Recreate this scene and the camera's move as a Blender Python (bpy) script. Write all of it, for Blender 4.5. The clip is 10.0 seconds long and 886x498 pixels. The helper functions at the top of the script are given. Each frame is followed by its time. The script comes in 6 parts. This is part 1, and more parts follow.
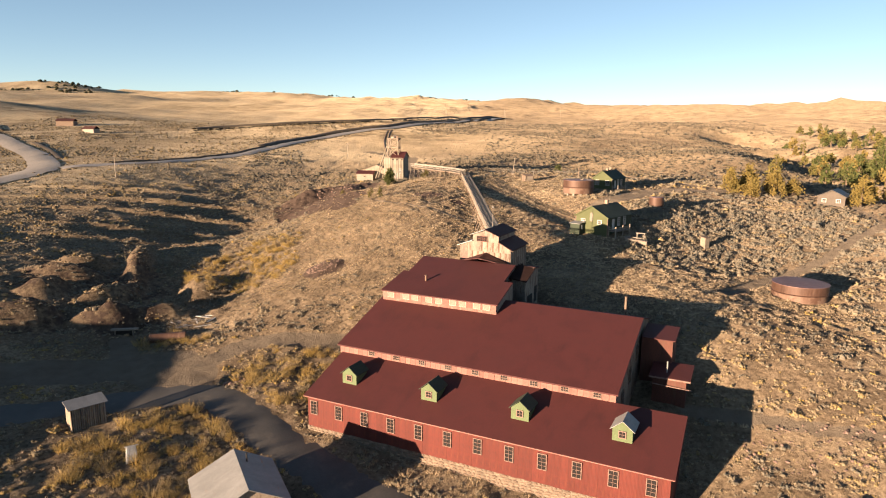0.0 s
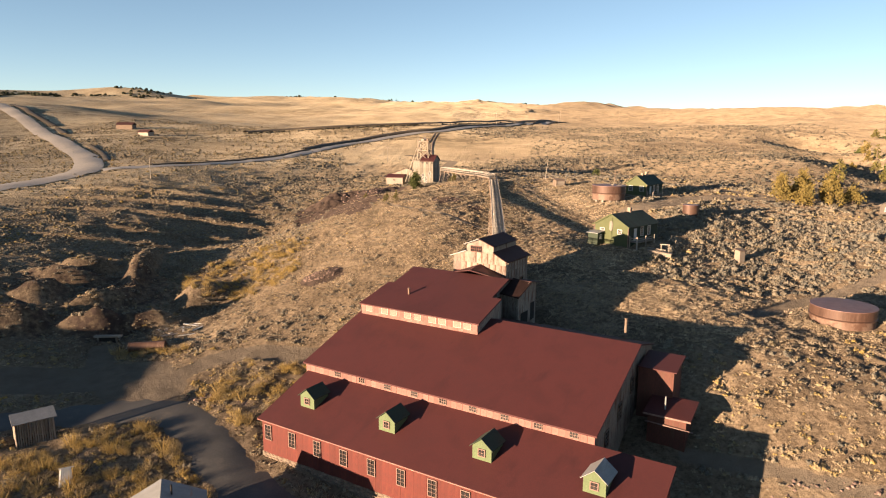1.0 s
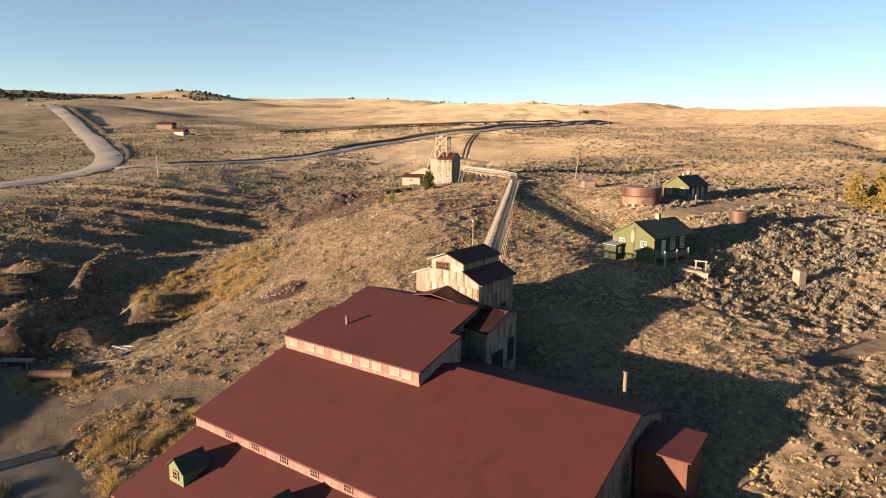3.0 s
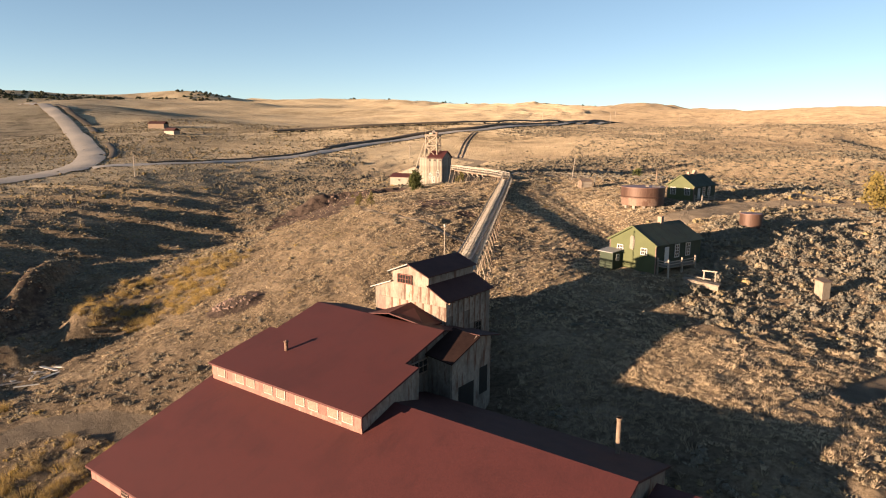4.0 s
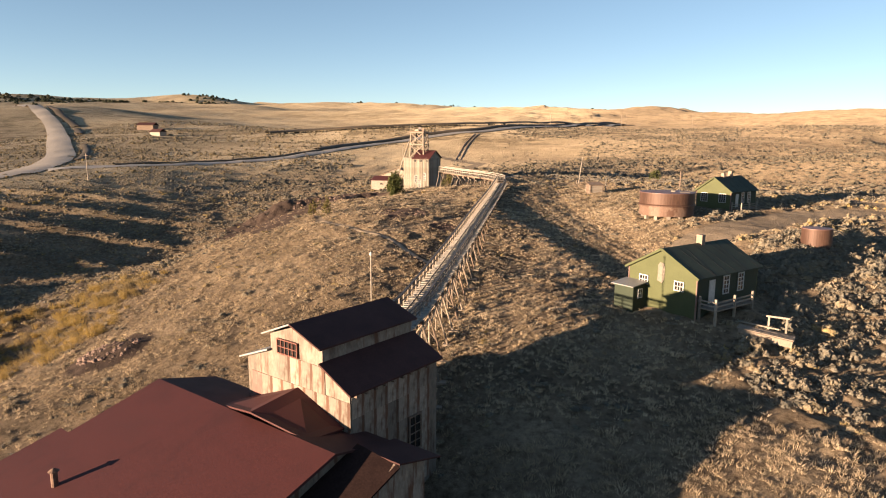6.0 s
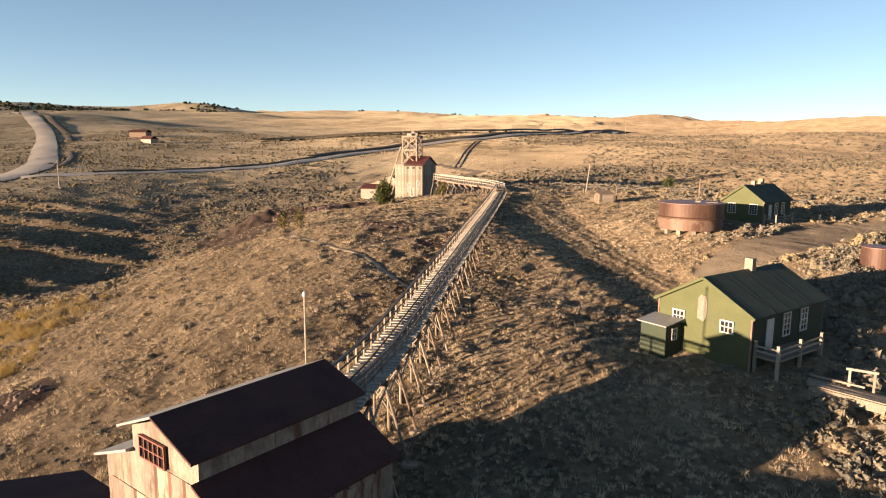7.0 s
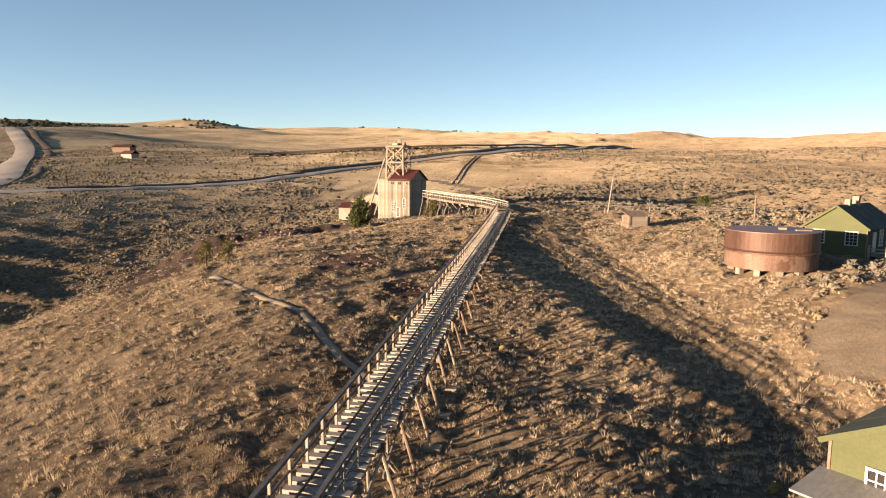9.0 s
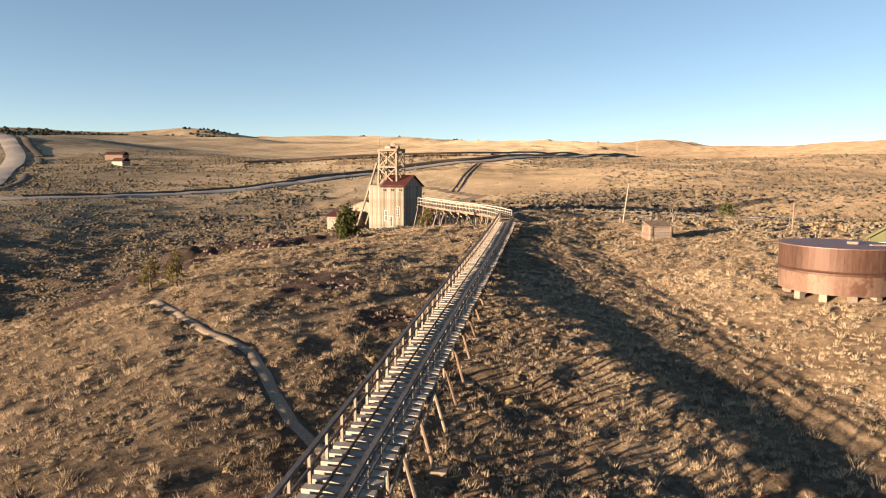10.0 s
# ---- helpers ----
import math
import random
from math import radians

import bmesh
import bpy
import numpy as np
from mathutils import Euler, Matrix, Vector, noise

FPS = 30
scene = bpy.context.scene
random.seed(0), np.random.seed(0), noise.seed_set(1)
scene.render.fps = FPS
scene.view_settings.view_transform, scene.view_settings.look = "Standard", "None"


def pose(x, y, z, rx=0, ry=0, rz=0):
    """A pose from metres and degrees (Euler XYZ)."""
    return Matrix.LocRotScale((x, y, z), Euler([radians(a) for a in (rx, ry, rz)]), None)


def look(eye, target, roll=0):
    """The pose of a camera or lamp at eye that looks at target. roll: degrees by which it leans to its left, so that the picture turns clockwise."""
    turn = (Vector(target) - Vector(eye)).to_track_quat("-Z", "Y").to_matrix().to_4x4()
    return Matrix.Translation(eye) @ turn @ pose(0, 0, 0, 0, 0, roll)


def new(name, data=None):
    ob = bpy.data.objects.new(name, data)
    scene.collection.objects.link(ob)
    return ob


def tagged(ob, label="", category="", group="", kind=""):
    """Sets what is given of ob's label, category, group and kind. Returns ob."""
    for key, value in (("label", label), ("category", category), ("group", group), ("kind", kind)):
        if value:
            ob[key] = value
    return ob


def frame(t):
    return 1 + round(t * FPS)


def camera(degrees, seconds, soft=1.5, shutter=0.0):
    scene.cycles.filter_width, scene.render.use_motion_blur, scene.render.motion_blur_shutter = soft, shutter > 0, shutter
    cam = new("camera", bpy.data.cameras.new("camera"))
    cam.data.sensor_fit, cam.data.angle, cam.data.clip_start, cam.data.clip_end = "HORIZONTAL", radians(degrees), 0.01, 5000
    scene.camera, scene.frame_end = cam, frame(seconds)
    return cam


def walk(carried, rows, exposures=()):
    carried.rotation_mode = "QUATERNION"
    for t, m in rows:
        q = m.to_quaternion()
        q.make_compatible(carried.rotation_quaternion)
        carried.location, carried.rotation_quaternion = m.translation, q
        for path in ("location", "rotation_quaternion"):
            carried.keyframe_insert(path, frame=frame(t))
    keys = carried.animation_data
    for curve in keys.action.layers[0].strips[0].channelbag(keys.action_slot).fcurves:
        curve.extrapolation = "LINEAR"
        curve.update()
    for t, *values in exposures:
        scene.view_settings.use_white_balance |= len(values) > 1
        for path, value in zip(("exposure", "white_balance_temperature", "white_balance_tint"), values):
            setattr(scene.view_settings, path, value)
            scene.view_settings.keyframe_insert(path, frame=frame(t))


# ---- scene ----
cam = camera(68.7, 10.0, soft=1.1)
PATH = [
    (0.0, (3.96, -1.41, 37.38), (3.37, 22.17, 32.98), 0.32),
    (0.5, (9.31, 2.80, 37.12), (7.87, 26.36, 32.73), 0.32),
    (1.0, (13.56, 7.66, 36.78), (10.78, 31.11, 32.52), 0.32),
    (1.5, (16.69, 13.00, 36.34), (13.01, 36.33, 32.09), 0.32),
    (2.0, (18.91, 18.52, 35.75), (14.68, 41.76, 31.53), 0.32),
    (2.5, (20.49, 24.09, 35.25), (15.92, 47.28, 31.05), 0.32),
    (4.0, (23.08, 41.42, 33.64), (18.24, 64.56, 29.49), 0.32),
    (4.5, (23.47, 47.49, 33.23), (18.62, 70.63, 29.09), 0.32),
    (5.0, (23.71, 53.75, 32.81), (18.82, 76.89, 28.69), 0.32),
    (5.5, (23.65, 60.15, 32.34), (18.60, 83.25, 28.25), 0.32),
    (7.0, (22.23, 79.73, 31.07), (16.96, 102.85, 27.38), 0.32),
    (7.5, (21.37, 85.87, 30.87), (16.08, 109.01, 27.32), 0.32),
    (8.0, (20.57, 92.10, 30.59), (15.25, 115.26, 27.20), 0.32),
    (8.5, (19.70, 97.94, 30.33), (14.35, 121.10, 27.10), 0.32),
    (9.0, (18.81, 103.57, 30.03), (13.46, 126.77, 26.96), 0.32),
    (9.5, (17.90, 109.02, 29.72), (12.53, 132.24, 26.79), 0.32),
    (10.0, (17.03, 114.29, 29.38), (11.64, 137.51, 26.63), 0.32),
]
walk(cam, [(t, look(eye, target, roll)) for t, eye, target, roll in PATH])

# ---- world, sun ----
SUN_AZ, SUN_EL = 43.0, 5.5
sky_world = bpy.data.worlds.new("sky")
scene.world = sky_world
sky_world.use_nodes = True
wn = sky_world.node_tree
sky = wn.nodes.new("ShaderNodeTexSky")
sky.sky_type, sky.sun_disc = "NISHITA", False
sky.sun_elevation, sky.sun_rotation = radians(SUN_EL), radians(270 - SUN_AZ)
sky.altitude, sky.air_density, sky.dust_density, sky.ozone_density = 2400, 0.7, 0.4, 0.8
soft_sky = wn.nodes.new("ShaderNodeHueSaturation")
soft_sky.inputs["Saturation"].default_value = 1.08
wn.links.new(sky.outputs[0], soft_sky.inputs["Color"])
even_sky = wn.nodes.new("ShaderNodeGamma")
even_sky.inputs[1].default_value = 0.79
wn.links.new(soft_sky.outputs[0], even_sky.inputs[0])
wn.links.new(even_sky.outputs[0], wn.nodes["Background"].inputs[0])
wn.nodes["Background"].inputs[1].default_value = 0.069
sun = new("sun", bpy.data.lights.new("sun", "SUN"))
sun.data.energy, sun.data.angle, sun.data.color = 5.7, radians(0.55), (1.0, 0.718, 0.475)
ce = math.cos(radians(SUN_EL))
sun.matrix_world = look((0, 0, 60), (ce * math.cos(radians(SUN_AZ)), ce * math.sin(radians(SUN_AZ)), 60 - math.sin(radians(SUN_EL))))
scene.view_settings.exposure = 2.12


# ---- materials ----
def node(nt, kind, **values):
    n = nt.nodes.new(kind)
    for key, value in values.items():
        n.inputs[key].default_value = value
    return n


def ramp(nt, source, stops):
    n = nt.nodes.new("ShaderNodeValToRGB")
    while len(n.color_ramp.elements) < len(stops):
        n.color_ramp.elements.new(0.5)
    for e, (pos, col) in zip(n.color_ramp.elements, stops):
        e.position, e.color = pos, (*col, 1)
    nt.links.new(source, n.inputs[0])
    return n.outputs[0]


def blend(nt, factor, a, b, mode="MIX"):
    n = nt.nodes.new("ShaderNodeMix")
    n.data_type, n.blend_type = "RGBA", mode
    for slot, value in ((0, factor), (6, a), (7, b)):
        if isinstance(value, (int, float)):
            n.inputs[slot].default_value = value
        elif isinstance(value, tuple):
            n.inputs[slot].default_value = (*value, 1)
        else:
            nt.links.new(value, n.inputs[slot])
    return n.outputs[2]


def noise_of(nt, scale, detail=4.0, stretch=(1, 1, 1), rough=0.6):
    co = nt.nodes.new("ShaderNodeTexCoord")
    mp = nt.nodes.new("ShaderNodeMapping")
    mp.inputs[3].default_value = stretch
    nt.links.new(co.outputs["Object"], mp.inputs[0])
    n = node(nt, "ShaderNodeTexNoise", Scale=scale, Detail=detail, Roughness=rough)
    nt.links.new(mp.outputs[0], n.inputs["Vector"])
    return n.outputs[0]


def surface(name, stops, scale=1.2, stretch=(1, 1, 1), fine=14.0, fine_amount=0.5, rough=0.8, metal=0.0, bump=0.25, bump_scale=None, vary=0.0, stain=None, stain_scale=0.35, stain_stretch=(1, 1, 1), stain_at=(0.55, 0.7), gloss=0.3):
    """A weathered surface: broad patches, fine grain, a change from piece to piece, and stains of another colour."""
    m = bpy.data.materials.new(name)
    m.use_nodes = True
    nt = m.node_tree
    bsdf = nt.nodes["Principled BSDF"]
    col = ramp(nt, noise_of(nt, scale, 5, stretch), [(0.3 + 0.4 * i / max(1, len(stops) - 1), c) for i, c in enumerate(stops)])
    grain = noise_of(nt, fine, 3, stretch)
    col = blend(nt, fine_amount, col, ramp(nt, grain, [(0.3, (0.5, 0.5, 0.5)), (0.7, (1.45, 1.45, 1.45))]), "MULTIPLY")
    if stain:
        mask = ramp(nt, noise_of(nt, stain_scale, 6, stain_stretch, 0.68), [(stain_at[0], (0, 0, 0)), (stain_at[1], (1, 1, 1))])
        col = blend(nt, mask, col, stain)
    if vary:
        info = nt.nodes.new("ShaderNodeObjectInfo")
        col = blend(nt, 1.0, col, ramp(nt, info.outputs["Random"], [(0.0, (1 - vary,) * 3), (1.0, (1 + vary,) * 3)]), "MULTIPLY")
    nt.links.new(col, bsdf.inputs["Base Color"])
    bsdf.inputs["Metallic"].default_value = metal
    rr = nt.nodes.new("ShaderNodeMapRange")
    rr.inputs[3].default_value, rr.inputs[4].default_value = max(0.05, rough - 0.15), min(1, rough + 0.12)
    nt.links.new(grain, rr.inputs[0])
    nt.links.new(rr.outputs[0], bsdf.inputs["Roughness"])
    bsdf.inputs["Specular IOR Level"].default_value = gloss
    if bump:
        b = node(nt, "ShaderNodeBump", Strength=bump, Distance=0.03)
        nt.links.new(noise_of(nt, bump_scale or fine * 1.5, 4, stretch), b.inputs["Height"])
        nt.links.new(b.outputs[0], bsdf.inputs["Normal"])
    return m


M_ROOF = surface("red_roof", [(0.042, 0.0103, 0.0102), (0.053, 0.0126, 0.0122), (0.047, 0.0119, 0.0117)], 0.25, (1, 1, 1), 9, 0.35, 0.72, bump=0.2, stain=(0.038, 0.0094, 0.0096), stain_scale=0.5, stain_stretch=(1, 0.25, 1))
M_DARKROOF = surface("dark_tin_roof", [(0.042, 0.019, 0.018), (0.062, 0.028, 0.025)], 0.8, (1, 1, 1), 12, 0.4, 0.75, gloss=0.12)
M_REDWALL = surface("red_painted_sheet", [(0.066, 0.0118, 0.0086), (0.085, 0.0165, 0.0115)], 0.7, (1, 1, 0.3), 7, 0.4, 0.75, vary=0.14, stain=(0.105, 0.03, 0.013), stain_scale=0.9, stain_stretch=(1.6, 1.6, 0.22), stain_at=(0.54, 0.72))
M_FADEWALL = surface("faded_red_sheet", [(0.15, 0.062, 0.052), (0.2, 0.1, 0.082)], 0.8, (1, 1, 0.4), 8, 0.4, 0.8, vary=0.22, stain=(0.22, 0.17, 0.14), stain_scale=0.9)
M_SHEET = surface("weathered_sheet_iron", [(0.085, 0.064, 0.05), (0.19, 0.156, 0.126), (0.13, 0.1, 0.081)], 0.8, (1, 1, 0.5), 6, 0.5, 0.7, vary=0.34, stain=(0.085, 0.04, 0.024), stain_scale=0.9, stain_stretch=(2.2, 2.2, 0.3), stain_at=(0.53, 0.63))
# Near-black with little gloss, standing in for shade on the annex roof.
M_ROOFSHADE = surface("shade_dark_roof", [(0.016, 0.0095, 0.009), (0.026, 0.015, 0.0135)], 0.8, fine=10, rough=0.85, gloss=0.04)
M_STONE = surface("field_stone", [(0.06, 0.04, 0.029), (0.12, 0.08, 0.058), (0.17, 0.125, 0.095)], 1.5, fine=8, vary=0.35, bump=0.6)
M_MORTAR = surface("pale_mortar", [(0.085, 0.066, 0.05), (0.15, 0.12, 0.092)], 1.5, bump=0.5)
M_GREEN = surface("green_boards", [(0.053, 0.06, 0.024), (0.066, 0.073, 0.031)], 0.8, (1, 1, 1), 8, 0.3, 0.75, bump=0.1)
# Own dark green of small roofs; also the shade painted on house side walls.
M_GREENDKSHADE = surface("dark_and_shaded_green", [(0.02, 0.029, 0.018), (0.028, 0.037, 0.022)], 0.8, fine=8, rough=0.75)
M_GREENROOF = surface("green_roll_roofing", [(0.026, 0.036, 0.027), (0.042, 0.054, 0.038)], 0.7, (1, 0.3, 1), 9, 0.5, 0.85, stain=(0.025, 0.03, 0.025), stain_scale=1.2, stain_stretch=(0.25, 3, 1), stain_at=(0.58, 0.64))
M_LGREEN = surface("light_green_paint", [(0.066, 0.088, 0.04), (0.08, 0.105, 0.05)], 0.9, fine=8, rough=0.7)
M_WHITE = surface("white_paint", [(0.36, 0.345, 0.32), (0.46, 0.445, 0.42)], 3, fine=20, fine_amount=0.3, rough=0.7)
M_PINKTRIM = surface("faded_white_trim", [(0.13, 0.075, 0.062), (0.195, 0.13, 0.108)], 3, fine=20, fine_amount=0.3)
M_SASH = surface("dull_red_sash", [(0.11, 0.04, 0.032), (0.15, 0.06, 0.045)], 3)
M_WOOD = surface("silver_weathered_wood", [(0.13, 0.1, 0.074), (0.2, 0.162, 0.128), (0.17, 0.135, 0.105)], 2.5, (1, 1, 0.25), 18, 0.5, 0.9, vary=0.25)
M_WOODDK = surface("dark_weathered_wood", [(0.1, 0.07, 0.05), (0.18, 0.13, 0.1)], 2.5, fine=18, rough=0.9, vary=0.25)
M_PLANK = surface("pale_plank", [(0.17, 0.142, 0.114), (0.245, 0.21, 0.175)], 3, (1, 1, 1), 16, 0.45, 0.85, vary=0.22)
M_BOARD = surface("sun_bleached_boards", [(0.115, 0.098, 0.077), (0.2, 0.175, 0.144), (0.095, 0.078, 0.06)], 1.2, (1, 1, 0.12), 12, 0.7, 0.85, vary=0.36, stain=(0.12, 0.08, 0.042), stain_scale=1.5, stain_stretch=(2.4, 2.4, 0.16), stain_at=(0.5, 0.66))
M_RAIL = surface("blue_grey_weathered_rail", [(0.055, 0.052, 0.054), (0.1, 0.096, 0.098)], 2.0, (1, 1, 1), 16, 0.5, 0.8, vary=0.15)
M_RUST = surface("rusted_steel", [(0.05, 0.027, 0.02), (0.08, 0.044, 0.032), (0.064, 0.034, 0.025)], 0.9, (1, 1, 0.2), 9, 0.4, 0.6, metal=0.25, stain=(0.13, 0.08, 0.06), stain_scale=0.8, stain_stretch=(1, 1, 0.12), stain_at=(0.58, 0.7))
M_RUSTPALE = surface("scaled_rust_band", [(0.1, 0.056, 0.04), (0.17, 0.115, 0.088)], 0.6, (1, 1, 0.6), 9, 0.4, 0.65, metal=0.2, stain=(0.085, 0.046, 0.032), stain_scale=0.45, stain_at=(0.5, 0.56))
M_RUSTTOP = surface("purple_rust_top", [(0.13, 0.07, 0.06), (0.19, 0.11, 0.1)], 1.2, fine=10, rough=0.55, metal=0.2)
M_TIN = surface("galvanised_tin", [(0.17, 0.168, 0.165), (0.235, 0.23, 0.225)], 0.9, (1, 0.3, 1), 9, 0.3, 0.6, metal=0.3, stain=(0.25, 0.16, 0.12), stain_scale=0.7, stain_stretch=(0.4, 2.5, 1), stain_at=(0.62, 0.7))
M_PALE = surface("pale_new_timber", [(0.24, 0.212, 0.18), (0.31, 0.28, 0.245)], 3, (1, 1, 1), 16, 0.4, 0.85, vary=0.15)
M_BRICK = surface("pale_brick", [(0.2, 0.135, 0.1), (0.28, 0.2, 0.155)], 5, fine=20)
M_BROWN = surface("brown_boards", [(0.07, 0.056, 0.045), (0.094, 0.077, 0.063)], 0.8, fine=8)
M_IRON = surface("dark_iron", [(0.03, 0.028, 0.028), (0.06, 0.05, 0.045)], 3, rough=0.5, metal=0.6)
M_BARK = surface("bark", [(0.08, 0.055, 0.035), (0.14, 0.1, 0.07)], 4, fine=20, bump=0.6)
M_GRAVEL = surface("gravel_road", [(0.25, 0.22, 0.187), (0.31, 0.27, 0.23), (0.27, 0.236, 0.2)], 0.35, fine=5, fine_amount=0.45, bump=0.4, bump_scale=12)
M_TARMAC = surface("old_asphalt", [(0.048, 0.045, 0.043), (0.07, 0.065, 0.061)], 0.3, fine=6, fine_amount=0.4, bump=0.3, bump_scale=14, stain=(0.1, 0.085, 0.07), stain_scale=0.25)
M_TRAIL = surface("pale_trodden_earth", [(0.2, 0.156, 0.11), (0.28, 0.222, 0.16)], 0.8, fine=8, fine_amount=0.6, bump=0.6, bump_scale=9)
# Dark brown that stands in for the shade of roadside cuts.
M_BANKSHADE = surface("roadside_bank_shade", [(0.05, 0.038, 0.026), (0.085, 0.064, 0.043)], 0.4, fine=3, bump=0.7, bump_scale=4)
M_PALEROAD = surface("pale_grey_road", [(0.24, 0.22, 0.2), (0.3, 0.275, 0.25)], 0.3, fine=6, fine_amount=0.35, bump=0.3, bump_scale=12)
M_TWIG = surface("grey_dead_wood", [(0.11, 0.1, 0.088), (0.17, 0.155, 0.138)], 3, fine=18)
M_SPOIL = surface("waste_rock", [(0.1, 0.065, 0.05), (0.17, 0.115, 0.085)], 0.5, fine=4, bump=0.7, bump_scale=6)
M_ROCK = surface("loose_rock", [(0.1, 0.065, 0.055), (0.19, 0.13, 0.105)], 1.0, fine=6, vary=0.4, bump=0.5)
# Near-black that stands in for unlit interiors; also colours tarred seams.
M_DARK = surface("dark_inside", [(0.012, 0.01, 0.009), (0.02, 0.016, 0.013)], 1.0, rough=0.95)


def glass_material():
    m = bpy.data.materials.new("window_glass")
    m.use_nodes = True
    b = m.node_tree.nodes["Principled BSDF"]
    b.inputs["Base Color"].default_value = (0.018, 0.016, 0.016, 1)
    b.inputs["Roughness"].default_value = 0.12
    b.inputs["IOR"].default_value = 1.5
    return m


M_GLASS = glass_material()
M_DUSTY = surface("dusty_boarded_pane", [(0.1, 0.082, 0.064), (0.15, 0.124, 0.098)], 1.5, fine=8, fine_amount=0.4, rough=0.5)


def leaf_material(name, stops, through_light=0.25):
    m = bpy.data.materials.new(name)
    m.use_nodes = True
    nt = m.node_tree
    bsdf = nt.nodes["Principled BSDF"]
    at = nt.nodes.new("ShaderNodeAttribute")
    at.attribute_name = "tint"
    col = ramp(nt, at.outputs["Fac"], [(i / (len(stops) - 1), c) for i, c in enumerate(stops)])
    col = blend(nt, 0.8, col, ramp(nt, noise_of(nt, 14.0, 4, (1, 1, 1), 0.8), [(0.35, (0.4, 0.4, 0.4)), (0.65, (1.5, 1.5, 1.5))]), "MULTIPLY")
    nt.links.new(col, bsdf.inputs["Base Color"])
    bsdf.inputs["Roughness"].default_value = 0.85
    bsdf.inputs["Diffuse Roughness"].default_value = 0.8
    bsdf.inputs["Specular IOR Level"].default_value = 0.1
    b = node(nt, "ShaderNodeBump", Strength=0.9, Distance=0.1)
    nt.links.new(noise_of(nt, 13.0, 3, (1, 1, 1), 0.7), b.inputs["Height"])
    nt.links.new(b.outputs[0], bsdf.inputs["Normal"])
    thin = nt.nodes.new("ShaderNodeBsdfTranslucent")
    nt.links.new(col, thin.inputs["Color"])
    mix = node(nt, "ShaderNodeMixShader", Fac=through_light)
    nt.links.new(bsdf.outputs[0], mix.inputs[1])
    nt.links.new(thin.outputs[0], mix.inputs[2])
    nt.links.new(mix.outputs[0], nt.nodes["Material Output"].inputs["Surface"])
    return m


M_SAGE = leaf_material("sagebrush_leaves", [(0.15, 0.138, 0.115), (0.21, 0.184, 0.145), (0.27, 0.221, 0.156), (0.33, 0.25, 0.128), (0.4, 0.28, 0.09)])
M_SAGEFAR = leaf_material("distant_sagebrush_leaves", [(0.09, 0.081, 0.064), (0.135, 0.114, 0.085), (0.18, 0.143, 0.093), (0.225, 0.165, 0.082), (0.25, 0.178, 0.064)])
M_STRAW = leaf_material("dry_grass", [(0.27, 0.21, 0.142), (0.43, 0.341, 0.234), (0.6, 0.488, 0.343)], 0.42)
M_NEEDLE = leaf_material("juniper_needles", [(0.045, 0.055, 0.02), (0.075, 0.085, 0.03), (0.11, 0.11, 0.04)])
M_WILLOW = leaf_material("autumn_willow_leaves", [(0.13, 0.1, 0.034), (0.2, 0.145, 0.046), (0.16, 0.13, 0.045)])
M_SHED = surface("dark_rusty_sheet", [(0.06, 0.02, 0.014), (0.09, 0.032, 0.022)], 0.8, (1, 1, 0.3), 9, 0.5, 0.75, stain=(0.075, 0.04, 0.026), stain_scale=0.9, stain_stretch=(2, 2, 0.25))
M_YOUNG = leaf_material("young_juniper_needles", [(0.085, 0.078, 0.026), (0.125, 0.11, 0.036), (0.16, 0.13, 0.045)])
M_PINE = leaf_material("far_wood_needles", [(0.03, 0.035, 0.02), (0.05, 0.05, 0.028)])


